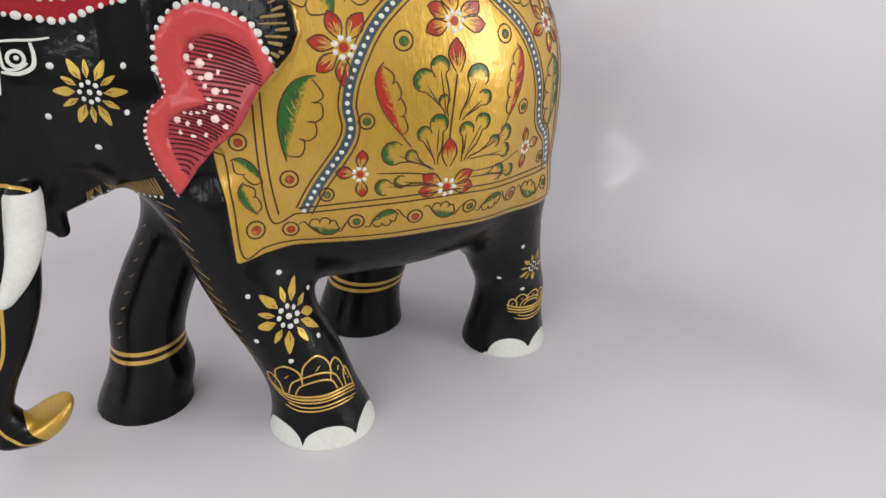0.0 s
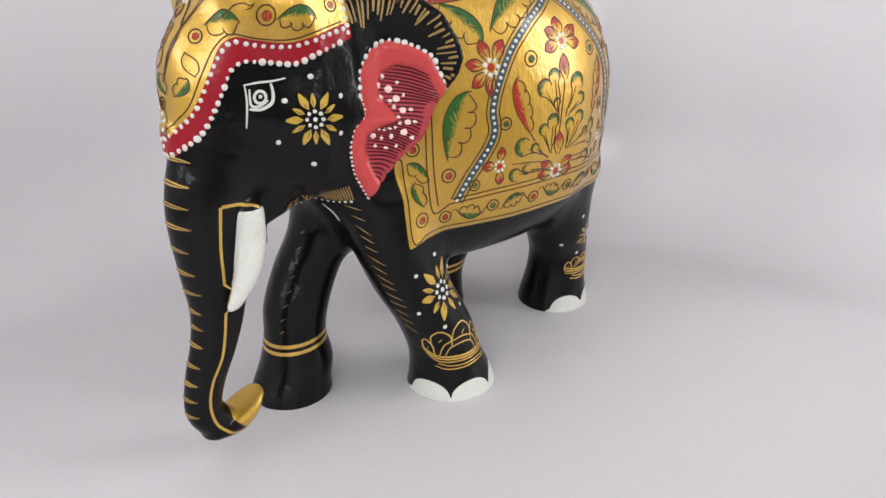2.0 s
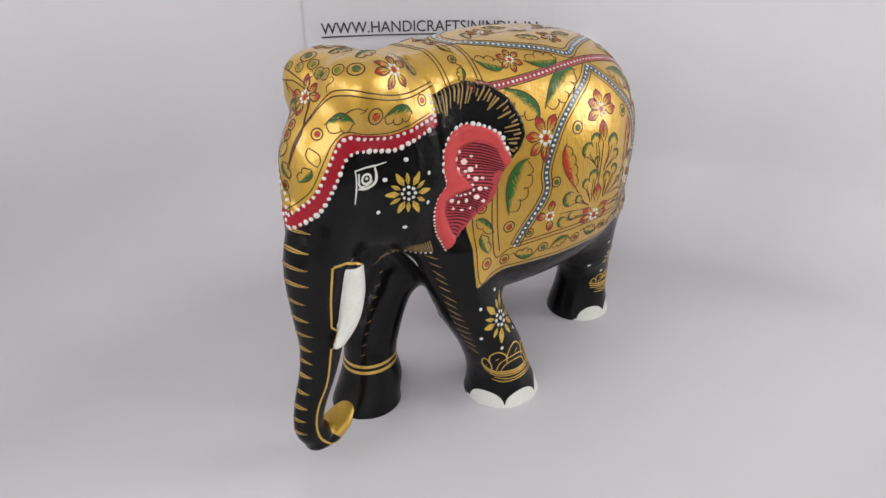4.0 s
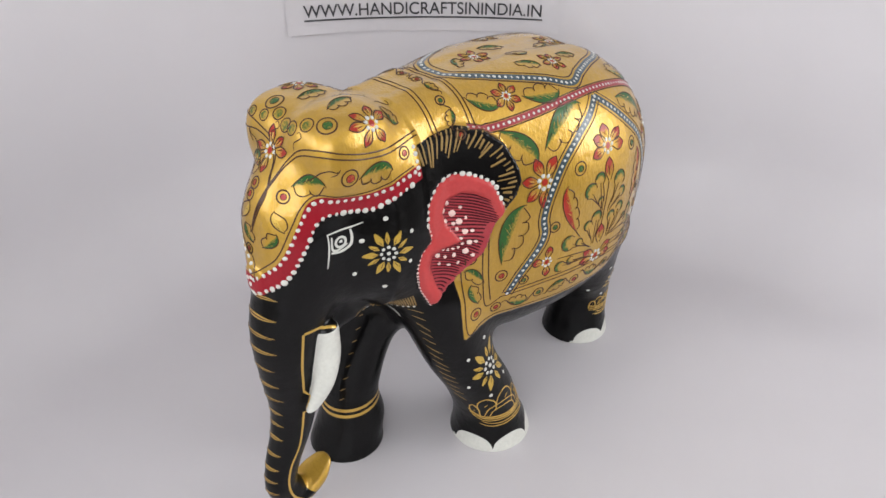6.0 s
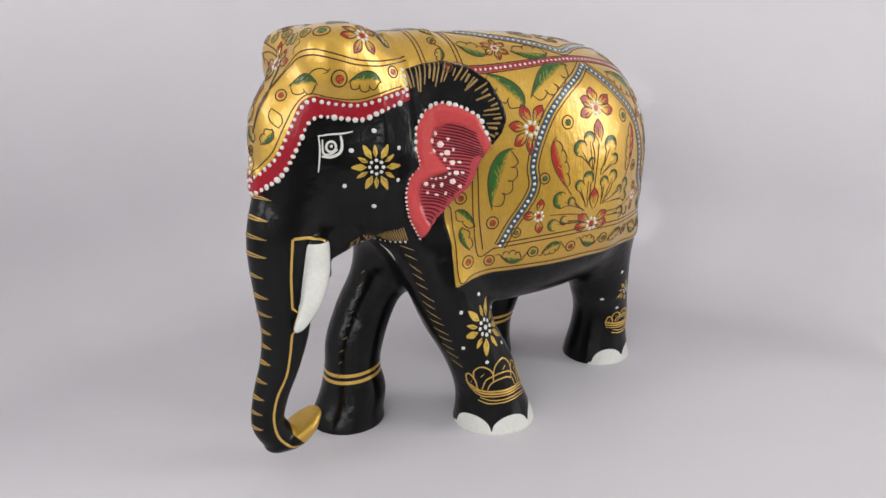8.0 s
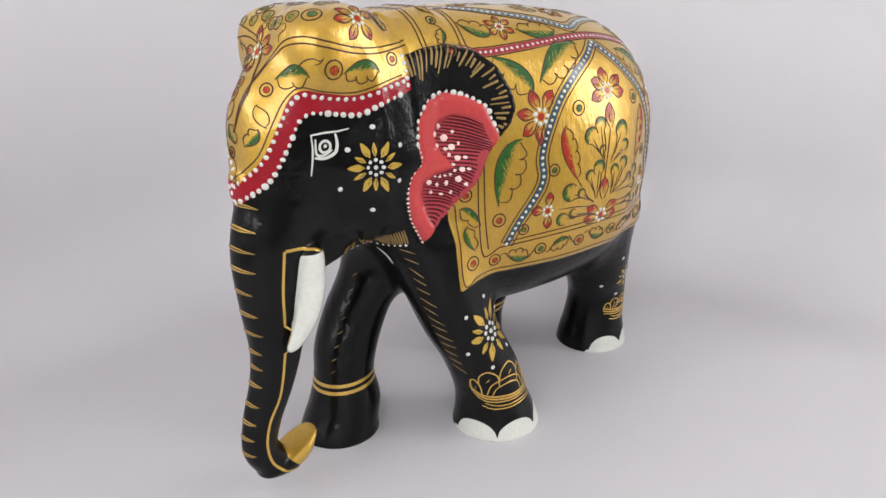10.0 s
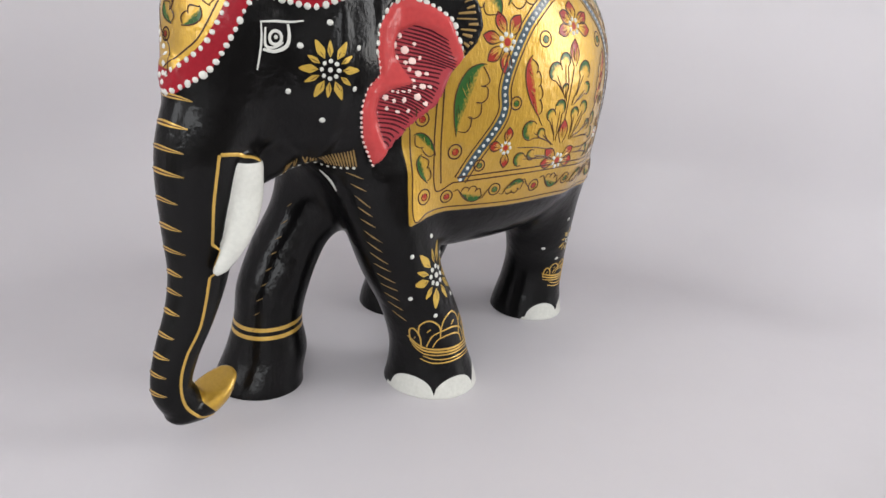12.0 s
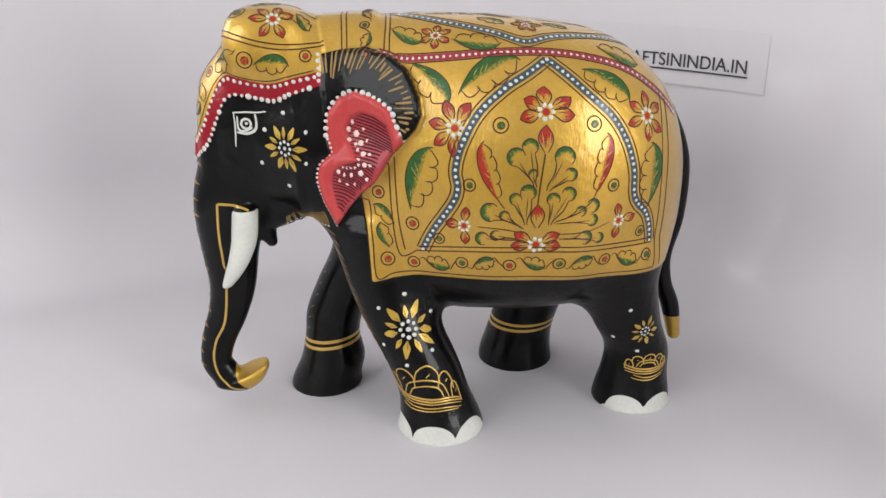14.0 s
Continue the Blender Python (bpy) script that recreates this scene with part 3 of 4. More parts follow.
class Motif:
    """Drawing plane on the surface: u towards the tail, v up, both turned by an angle."""

    def __init__(self, p, turn=0.0, x_axis=(1, 0, 0)):
        self.c, n = snap(p if isinstance(p, Vector) else on(p))
        e1 = Vector(x_axis)
        e1 = (e1 - n * e1.dot(n)).normalized()
        e2 = n.cross(e1)
        if e2.z < -0.02:
            e2 = -e2
        a = radians(turn)
        self.e1, self.e2 = e1 * math.cos(a) + e2 * math.sin(a), e2 * math.cos(a) - e1 * math.sin(a)

    def at(self, u, v):
        return snap(self.c + self.e1 * u + self.e2 * v)[0]

    def line(self, pts, width, paint, **kw):
        stroke([self.at(*p) for p in pts], width, paint, **kw)

    def fill(self, left, right, paint, lift=0.08, fade=None, across=3, along=8):
        """Fills between two curves given in that plane."""
        rows, tones = [], []
        l, r = (even(left, along), even(right, along))
        for i in range(along + 1):
            row, tone = [], []
            for j in range(across + 1):
                k = j / across
                p, n = snap(self.c + self.e1 * (l[i][0] * (1 - k) + r[i][0] * k) + self.e2 * (l[i][1] * (1 - k) + r[i][1] * k))
                row.append(p + n * lift)
                tone.append(fade(i / along, k) if fade else 0.0)
            rows.append(row)
            tones.append(tone)
        lay(rows, paint, tones)


def even(pts, n):
    """n + 1 places along a smooth plane curve."""
    c = curve([(p[0], p[1], 0) for p in pts], 0.25)
    return [(c[round(i * (len(c) - 1) / n)].x, c[round(i * (len(c) - 1) / n)].y) for i in range(n + 1)]


def ring(m, u, v, r, width, paint, squash=1.0, **kw):
    m.line([(u + r * math.cos(a * math.pi / 5), v + r * squash * math.sin(a * math.pi / 5)) for a in range(10)], width, paint, closed=True, step=0.6, **kw)


def disc(m, u, v, r, paint, fade=None):
    m.fill([(u + r * math.cos(a), v + r * math.sin(a)) for a in (math.pi, math.pi * 0.75, math.pi * 0.5, math.pi * 0.25, 0)],
           [(u + r * math.cos(a), v - r * math.sin(a)) for a in (math.pi, math.pi * 0.75, math.pi * 0.5, math.pi * 0.25, 0)], paint, fade=fade)


def petal(m, angle, r0, r1, width, paint, outline=None, point=0.6):
    """Pointed petal that springs from the centre, full in colour at its tip and bare at its foot."""
    a = radians(angle)
    ca, sa = math.cos(a), math.sin(a)
    bend = random.uniform(-0.08, 0.08) * width if outline else 0.0
    half = [(0.0, 0.0, 0.1), (0.25, 0.0, 0.36), (0.5, bend, 0.5), (0.75, bend * 1.6, 0.38), (0.92, bend, 0.14), (1.0, 0.0, 0.0)]
    if not outline:
        half = [(0.0, 0.0, 0.0), (0.3, 0.0, 0.42), (point, 0.0, 0.5), (0.86, 0.0, 0.24), (1.0, 0.0, 0.0)]
    half = [(r0 + (r1 - r0) * s, c, w * width) for s, c, w in half]
    left = [(d * ca - (c + w) * sa, d * sa + (c + w) * ca) for d, c, w in half]
    right = [(d * ca - (c - w) * sa, d * sa + (c - w) * ca) for d, c, w in half]
    reach = random.uniform(0.35, 0.58)
    m.fill(left, right, paint, fade=lambda i, k: 0.25 + 1.5 * (reach - i) + 0.5 * abs(k - 0.5))
    if outline:
        m.line(left, 0.7, outline, lift=0.14, step=0.8, taper=0.35)
        m.line(right, 0.7, outline, lift=0.14, step=0.8, taper=0.35)
        for side in (-0.24, -0.08, 0.12, 0.26):
            q = side * width * random.uniform(0.7, 1.3)
            s0, s1 = random.uniform(0.15, 0.3), random.uniform(0.5, 0.75)
            e0, e1 = r0 + (r1 - r0) * s0, r0 + (r1 - r0) * s1
            m.line([(e0 * ca - q * 0.5 * sa, e0 * sa + q * 0.5 * ca), (e1 * ca - q * sa, e1 * sa + q * ca)], 0.4, outline if side == 0.12 else gold_line, lift=0.12, taper=0.9)


def red_flower(p, r, angles, turn=0.0, width=0.5, axis=(1, 0, 0)):
    m = Motif(p, turn, axis)
    for a in angles:
        petal(m, a + random.uniform(-5, 5), r * 0.26, r * random.uniform(0.93, 1.07), r * width * random.uniform(0.9, 1.1), red_petal, dark_line)
    disc(m, 0, 0, r * 0.14, red_petal)
    for k in range(7):
        a = k * 2 * math.pi / 7
        dot(m.at(r * 0.26 * math.cos(a), r * 0.26 * math.sin(a)), r * 0.095, white_dot)


def sun_flower(p, r, petals=12, around=(), turn=0.0):
    m = Motif(p, turn)
    for k in range(petals):
        a = 360 * k / petals + random.uniform(-4, 4)
        petal(m, a, r * 0.36, r * (1.0 if k % 2 == 0 else 0.84) * random.uniform(0.95, 1.05), r * (0.26 if k % 2 == 0 else 0.17), yellow_petal, point=0.45)
        petal_a, q = radians(a), random.uniform(0.55, 0.7)
        m.line([(r * 0.42 * math.cos(petal_a), r * 0.42 * math.sin(petal_a)), (r * q * math.cos(petal_a + 0.05), r * q * math.sin(petal_a + 0.05))], 0.35, dark_line, lift=0.16, taper=0.8)
    dot(m.at(0, 0), r * 0.085, white_dot)
    for k in range(8):
        a = k * math.pi / 4
        dot(m.at(r * 0.26 * math.cos(a), r * 0.26 * math.sin(a)), r * 0.075, white_dot)
    for q in around:
        dot(on(q), 1.25, white_dot)


def leaf(base, tip, bulge, colour, bumps=4, belly=0.25, share=0.65):
    """Painted leaf from base to tip: one full coloured side, the other an open scalloped line. bulge: side (+ or -)."""
    b, t = on(base), on(tip)
    m = Motif((b + t) * 0.5)
    d = t - b
    half = d.length / 2
    a = math.atan2(d.dot(m.e2), d.dot(m.e1))
    ca, sa = math.cos(a), math.sin(a)

    def put(s, w):
        return (s * ca - w * sa, s * sa + w * ca)
    k = bulge * half * 2 * belly
    outer = [put(half * s, k * w) for s, w in ((-1.04, -0.1), (-0.7, 0.38), (-0.2, 0.86), (0.3, 1.0), (0.72, 0.78), (0.96, 0.3), (1.04, -0.12))]
    inner = [put(half * s, k * w) for s, w in ((-1.04, -0.1), (-0.6, 0.05), (-0.1, 0.08), (0.4, 0.1), (0.75, 0.15), (0.95, 0.05), (1.04, -0.12))]
    m.fill(outer, inner, colour, fade=lambda i, q: 0.85 * q - 0.3 + 0.2 * abs(i - 0.5), along=14, across=4)
    m.line(outer, 0.6, dark_line, lift=0.2, taper=0.3)
    for j in range(6):
        u = random.uniform(-0.55, 0.65)
        m.line([put(half * u, k * random.uniform(0.55, 0.75) * (1 - (u - 0.15) ** 2)), put(half * (u - 0.2), k * random.uniform(0.2, 0.4))], 0.3, gold_line if j % 2 else dark_line, lift=0.12, taper=0.9)
    for j in range(bumps):
        s0, s1 = -0.9 + 1.8 * j / bumps, -0.9 + 1.8 * (j + 1) / bumps
        deep = -k * share * (0.45 + 0.75 * math.sin(math.pi * (j + 0.7) / (bumps + 0.4)))
        w0, w1 = deep * (0.05 if j == 0 else 0.5), deep * (0.0 if j == bumps - 1 else 0.5)
        m.line([put(half * s0, w0), put(half * (s0 * 0.85 + s1 * 0.15), deep * 1.0), put(half * (s0 * 0.45 + s1 * 0.55), deep * 1.25), put(half * (s1 + 0.04), deep * 0.95 if j < bumps - 1 else 0.0), put(half * s1, w1)],
               0.6, dark_line, lift=0.2, step=0.6, taper=0.4)


def bead(p, r, colour):
    """Ringed bead with a coloured heart."""
    m = Motif(p)
    ring(m, 0, 0, r, 0.72, dark_line)
    disc(m, r * 0.05, -r * 0.05, r * 0.5, colour, fade=lambda i, k: 0.25)
    ring(m, r * 0.05, -r * 0.05, r * 0.5, 0.3, dark_line)


def sprig(base, lobes, flare=0.5):
    """Leaf of round lobes on a narrow stalk, outlined dark, the crowns brushed green. lobes: x, z, radius."""
    b = on(base)
    m = Motif(b)

    def flat(p):
        d = on(p) - b
        return (d.dot(m.e1), d.dot(m.e2))
    ends = []
    for x, z, r in lobes:
        r *= 1.02
        u, v = flat((x, z))
        far = max(math.hypot(u, v), 0.1)
        a = math.atan2(v, u)
        ends.append((u, v, r, a, far))
    ends.sort(key=lambda e: -e[3])
    for j, (u, v, r, a, far) in enumerate(ends):
        first, last = j == 0, j == len(ends) - 1
        lean = a + (0.35 if first and not last else -0.35 if last and not first else 0.0)

        def put(w, q):
            return (u + q * r * math.cos(lean + w), v + q * r * math.sin(lean + w))
        m.fill([put(w, 0.97) for w in (1.7, 1.1, 0.55, 0, -0.55, -1.1, -1.7)], [put(w, 0.05) for w in (1.7, 1.1, 0.55, 0, -0.55, -1.1, -1.7)], green_leaf,
               fade=lambda i, k: 1.0 * k - 0.16 + 0.7 * abs(i - 0.4), along=10)
        m.line([put(w, 1.0) for w in (2.3, 1.75, 1.3, 0.85, 0.4, -0.05, -0.5, -0.95, -1.4, -1.85, -2.3)], 0.65, dark_line, lift=0.2, step=0.6, taper=0.3)
        if first:
            m.line([put(2.3, 1.0), (u * flare - 0.06 * v, v * 0.5), (u * 0.1 - 0.5, v * 0.2), (-0.5, 0)], 0.7, dark_line, lift=0.14, taper=0.4)
        if last:
            m.line([put(-2.3, 1.0), (u * flare + 0.12 * v, v * 0.45), (u * 0.14 + 0.6, v * 0.16), (0.8, 0)], 0.7, dark_line, lift=0.14, taper=0.4)
        m.line([(u - 0.5 * r * math.cos(a), v - 0.5 * r * math.sin(a)), (u * 0.5, v * 0.5), (u * 0.22, v * 0.25)], 0.5, dark_line, lift=0.12, taper=0.8)


def vine(pts, colour, gap=15.0, swing=3.0):
    """Running border: beads and leaves in turn, joined by short curled tendrils."""
    line = curve([on(p) for p in pts], 1.0)

    def beside(i, off):
        i = min(max(i, 0), len(line) - 1)
        t = (line[min(i + 1, len(line) - 1)] - line[max(i - 1, 0)]).normalized()
        q = snap(line[i] + snap(line[i])[1].cross(t) * off)[0]
        return (q.x, -SIDE * q.y, q.z)
    step, k = int(gap), 0
    for i in range(int(gap * 0.5), len(line) - int(gap * 0.3), step):
        k += 1
        flip = 1 if k % 4 < 2 else -1
        if k % 2:
            bead(beside(i, random.uniform(-0.3, 0.3) * swing), swing * 0.68, red_petal if k % 4 == 1 else colour)
        else:
            leaf(beside(i - int(gap * 0.5), -0.35 * swing * flip), beside(i + int(gap * 0.48), 0.3 * swing * flip), flip, colour, bumps=3, belly=0.32, share=0.7)
        a = i + int(gap * 0.3)
        stroke([on(beside(a, 0.5 * swing * flip)), on(beside(a + int(gap * 0.2), 0.75 * swing * flip)), on(beside(a + int(gap * 0.4), 0.1 * swing * flip)), on(beside(a + int(gap * 0.65), -0.6 * swing * flip))],
               0.65, dark_line, lift=0.12, taper=0.6)


def along_z(keys, x):
    return blend(np.asarray(x, float), keys, 1)


CAP_TOP = [(-190, 150), (-185.5, 158), (-177.5, 171), (-171, 184.5), (-166, 193.5), (-161.5, 196.6), (-155, 195.5), (-140, 193), (-127, 196), (-112, 199.5)]
CAP_LOW = [(-190, 142), (-187, 148.5), (-182, 156), (-175, 164), (-168, 178), (-163, 187), (-158, 189), (-150, 188), (-138, 186.2), (-127, 190.5), (-112, 195)]
px, py, pz = points.T
ay = np.abs(py)
ear_in, fringe_in = -flat_distance(px, pz, EAR), -flat_distance(px, pz, FRINGE)
flap_in = np.where(ay > 15, np.maximum(ear_in, fringe_in), -9)
cloth_in = -flat_distance(px, pz, CLOTH)
tail_gap = limb(px, py, pz, TAIL)
tusk_gap = rough_form(px, py, pz) - limb(px, -ay, pz, TUSK)
cap = np.minimum(pz - along_z(CAP_TOP, px) - 2.0, -112 - px)
neck = np.minimum(np.minimum(px + 116, -90 - px), pz - 199)
tip = np.minimum((px + 180.5) * 0.76 + (pz - 12.5) * 0.65 - 7.5, np.minimum(np.minimum(38.5 - pz, -153 - px), px + 177.5))
brush = np.minimum(tail_gap * -1 + 1.5, 44 - pz)
gold = np.minimum(np.maximum(np.maximum(np.where(px > -106, cloth_in, -9), cap), neck), -flap_in)
gold = np.maximum(np.minimum(gold, tail_gap - 0.6), np.maximum(tip, np.where(px > 70, brush, -9)))


def toes(cx, cy, lobes):
    """White toenails round a foot: height of the paint's edge over each, in millimetres."""
    turn = np.degrees(np.arctan2(py - cy, px - cx))
    edge = np.full(px.shape, -5.0)
    for c in lobes:
        d = (turn - c + 180) % 360 - 180
        edge = np.maximum(edge, 2.5 + 9.0 * np.sqrt(np.clip(1 - (d / 29.5) ** 2, 0, 1)) - np.where(np.abs(d) > 38, 8, 0))
    near = 34 - np.hypot(px - cx, py - cy)
    return np.minimum(edge - pz, near)


white = np.minimum(tusk_gap, 127 - pz)
white = np.maximum(white, np.maximum(toes(-57.7, -31.5, (-165, -105, -46)), toes(59.2, -13.5, (-116, -58, 0))))
regions = {
    "gold": gold,
    "crimson": np.minimum(np.minimum(pz - along_z(CAP_LOW, px), along_z(CAP_TOP, px) + 2.0 - pz), np.minimum(-113 - px, -flap_in)),
    "coral": np.minimum(ear_in, ay - 16),
    "maroon": np.minimum(-flat_distance(px, pz, HOLLOW), ay - 16),
    "white": white,
}

FLANK_ARCH = [(-67, 113), (-62, 124), (-52.5, 139), (-50, 147), (-51, 156), (-48, 168), (-40, 183), (-28, 194), (-16, 201), (-7, 206.5)]
FLANK_ARCH_BACK = [(-7, 206.5), (1, 200.5), (12, 191), (24, 180), (31.5, 168), (36, 154), (37, 143), (39.5, 137), (45.5, 130.5), (49, 121), (50, 114)]
RED_RUN = [(-86, -32, 209), (-74, -36, 207), (-51, -42, 208.5), (-30, -45, 210), (-8, -45.5, 210), (14, -45, 207), (34, -42, 200), (53, -37, 188), (64, -31, 177)]
EAR_DOTS = EAR[:13]
EAR_LEFT = [(-96, 181), (-102, 175), (-102, 167), (-98.5, 158.5), (-106, 155.5), (-111, 151), (-111.5, 143), (-109.5, 134)]
EAR_RIGHT = [(-83, 176), (-80.5, 168), (-80.5, 162.5), (-86, 154.5), (-90, 148.5), (-94, 144.5), (-99, 140), (-106, 130)]
SPECKS = [(-100, 176.5, 1.5), (-101.5, 173, 1.7), (-94.5, 173.5, 1.1), (-98, 171, 1.9), (-101.5, 168, 1.3), (-96, 166.8, 1.7), (-93, 168.2, 1.0), (-98.5, 166, 1.1),
          (-97.8, 163.5, 1.1), (-95, 162, 1.5), (-92, 162, 1.1), (-97.4, 159.5, 1.1), (-94.6, 157, 1.5), (-92, 157, 1.1), (-97.4, 156.8, 1.1), (-96.6, 152.7, 1.7),
          (-93.8, 150, 1.2), (-108, 152, 1.5), (-105, 150.8, 1.2), (-101.4, 151.2, 1.4), (-105.5, 154.6, 0.9), (-103.6, 154.4, 0.9), (-101.6, 154.6, 0.9), (-99.5, 155, 0.9),
          (-107.6, 147.5, 1.0), (-103.8, 146.2, 1.0), (-100, 146.8, 1.0)]


def both_rows(pts, gap):
    """The same curve moved sideways on the surface."""
    line = curve([on(p) for p in pts], 1.5)
    out = []
    for i, p in enumerate(line):
        n = snap(p)[1]
        t = (line[min(i + 1, len(line) - 1)] - line[max(i - 1, 0)]).normalized()
        out.append(snap(p + n.cross(t) * gap)[0])
    return out


def band(pts, width, paint, bead_gap, bead_r, edge=1.4):
    line = [on(p) for p in pts]
    stroke(line, width, paint, lift=0.08)
    dots(line, bead_gap, bead_r, white_dot)
    for s in (-1, 1):
        stroke(both_rows(pts, s * (width / 2 + edge)), 0.68, dark_line, lift=0.1)


def paint_flank():
    band(FLANK_ARCH, 3.9, slate_band, 2.9, 0.95)
    band(FLANK_ARCH_BACK, 3.9, slate_band, 2.9, 0.95)
    band(RED_RUN, 3.6, crimson_band, 2.7, 0.85, edge=0.5)
    # edges and borders of the cloth
    for pts in ([(-97, 148), (-92.5, 119), (-91, 96.5), (-82, 98.5), (-70, 99.5), (-38, 100), (-10, 101), (20, 99.5), (54, 98.5)],
                [(-69, 114.5), (-38, 117), (-10, 118), (17, 117), (51, 115.5)], [(-70, 112), (-38, 114.5), (-10, 115.5), (17, 114.5), (51, 113)],
                [(-83, 158), (-82, 131), (-78.5, 109), (-70, 112)], [(-80, 161), (-79, 131), (-76, 112)],
                [(52.5, 189), (52.5, 171), (53.5, 150), (54, 128), (54, 98.5)], [(56, 186), (56.5, 171), (57.5, 150), (58, 128), (58, 99)]):
        stroke([on(p) for p in pts], 0.72, dark_line, lift=0.1)
    for pts in ([(-104, -31, 212), (-103, -18, 219), (-103, 0, 222)], [(-101.5, -31, 212), (-100.5, -18, 219), (-100.5, 0, 222)],
                [(-83, -32, 211), (-81.5, -18, 219), (-81, 0, 223)], [(-80.5, -34, 210), (-79, -18, 219), (-78.5, 0, 223)]):
        stroke([on(p) for p in pts], 0.72, dark_line, lift=0.1)
    six, five, four = (30, 90, 150, 210, 270, 335), (90, 28, -12, 152, 192), (90, 0, 180, 270)
    red_flower((-51, 176), 13.5, (55, 110, 165, 215, 265), width=0.46)
    red_flower((-9, 184), 13, five)
    red_flower((-12.5, 119.5), 12.5, (32, -4, 148, 184), width=0.46)
    red_flower((-47, 128), 10, (90, 175, 270), width=0.46)
    red_flower((29.5, 129), 10, (100, 15, 255), width=0.46)
    red_flower((43, 179), 13, (35, 95, 150, 205, 275, 330), width=0.4)
    red_flower((-58, -32, 217), 8, (20, 80, 140, 200, 260, 320), width=0.5)
    for p, a, r in (((-12.5, 128), 90, 12.5), ((-9, 165), 90, 13.5)):
        petal(Motif(p), a, 0.5, r, r * 0.52, red_petal, dark_line, point=0.5)
    for p, r, c in (((-30, 178), 3.6, green_leaf), ((14, 178), 3.6, green_leaf), ((-44.5, 149), 3.0, green_leaf), ((25, 148), 3.0, green_leaf), ((-59, 120), 2.8, green_leaf),
                    ((43, 121), 2.8, green_leaf), ((-85, 106.5), 3.6, red_petal), ((-88.5, 142), 3.2, red_petal), ((-72, 127), 3.4, red_petal)):
        bead(p, r, c)
    leaf((-73, 135), (-62, 166), 1, green_leaf)
    leaf((-70, 205), (-54, 187), 1, green_leaf, bumps=3)
    leaf((-49, 192), (-20, 207), 1, green_leaf)
    leaf((10, 202), (33, 187), 1, green_leaf)
    leaf((46, 134), (46, 166), -1, green_leaf)
    leaf((-79, -25, 221), (-64, -33, 215), -1, green_leaf, bumps=3)
    leaf((-50, -36, 215.5), (-28, -41, 214), -1, green_leaf, bumps=3)
    leaf((20, -37, 210), (42, -34, 202), -1, green_leaf, bumps=3)
    leaf((-81, 126), (-91, 135), -1, green_leaf, bumps=2)
    vine([(-92, -34, 206), (-91, -24, 215), (-90, -10, 220), (-90, 0, 221)], green_leaf, 8, 3.4)
    leaf((-31, 142), (-38, 170), 1, red_petal, belly=0.18, share=0.5)
    leaf((16, 145), (21, 173), -1, red_petal, belly=0.17, share=0.5)
    # flowering bush
    stroke([on(p) for p in ((-12.5, 140), (-11.5, 150), (-9.5, 165))], 0.75, dark_line, lift=0.12)
    for base, lobes in (((-14, 149), ((-23, 163.5, 4.3), (-16.5, 168.5, 3.7), (-15, 155.5, 2.2))), ((-8, 147), ((0, 163.5, 4.8), (3, 155, 3.1))),
                        ((-18, 130), ((-23, 143, 2.9), (-17, 146.5, 3.7))), ((-6.5, 130), ((-5, 143, 3.1), (2.5, 145.5, 3.4))),
                        ((-19.5, 128), ((-35, 136, 4.6), (-28, 134.5, 2.4))), ((-4, 130.5), ((15.5, 139, 3.4), (15.5, 131.5, 3.0), (9, 136.5, 2.6))),
                        ((-20, 122), ((-38.5, 122, 3.4), (-32, 124, 2.6))), ((-1, 122.5), ((12, 122.5, 3.6), (20, 121.5, 2.8)))):
        sprig(base, lobes)
    for pts in ([(-41, 128), (-30, 127.5), (-20, 126)], [(24, 129), (12, 125.5), (-3, 125)], [(-28, 138), (-31, 142)], [(7, 136), (13, 140), (16, 145)]):
        stroke([on(p) for p in pts], 0.65, dark_line, lift=0.1, taper=0.5)
    vine([(-76, 104), (-55, 106), (-38, 108), (-10, 109), (20, 108), (50, 106)], green_leaf, 12, 4.6)
    leaf((-84, 113), (-88, 126), 1, green_leaf, bumps=2, belly=0.26)


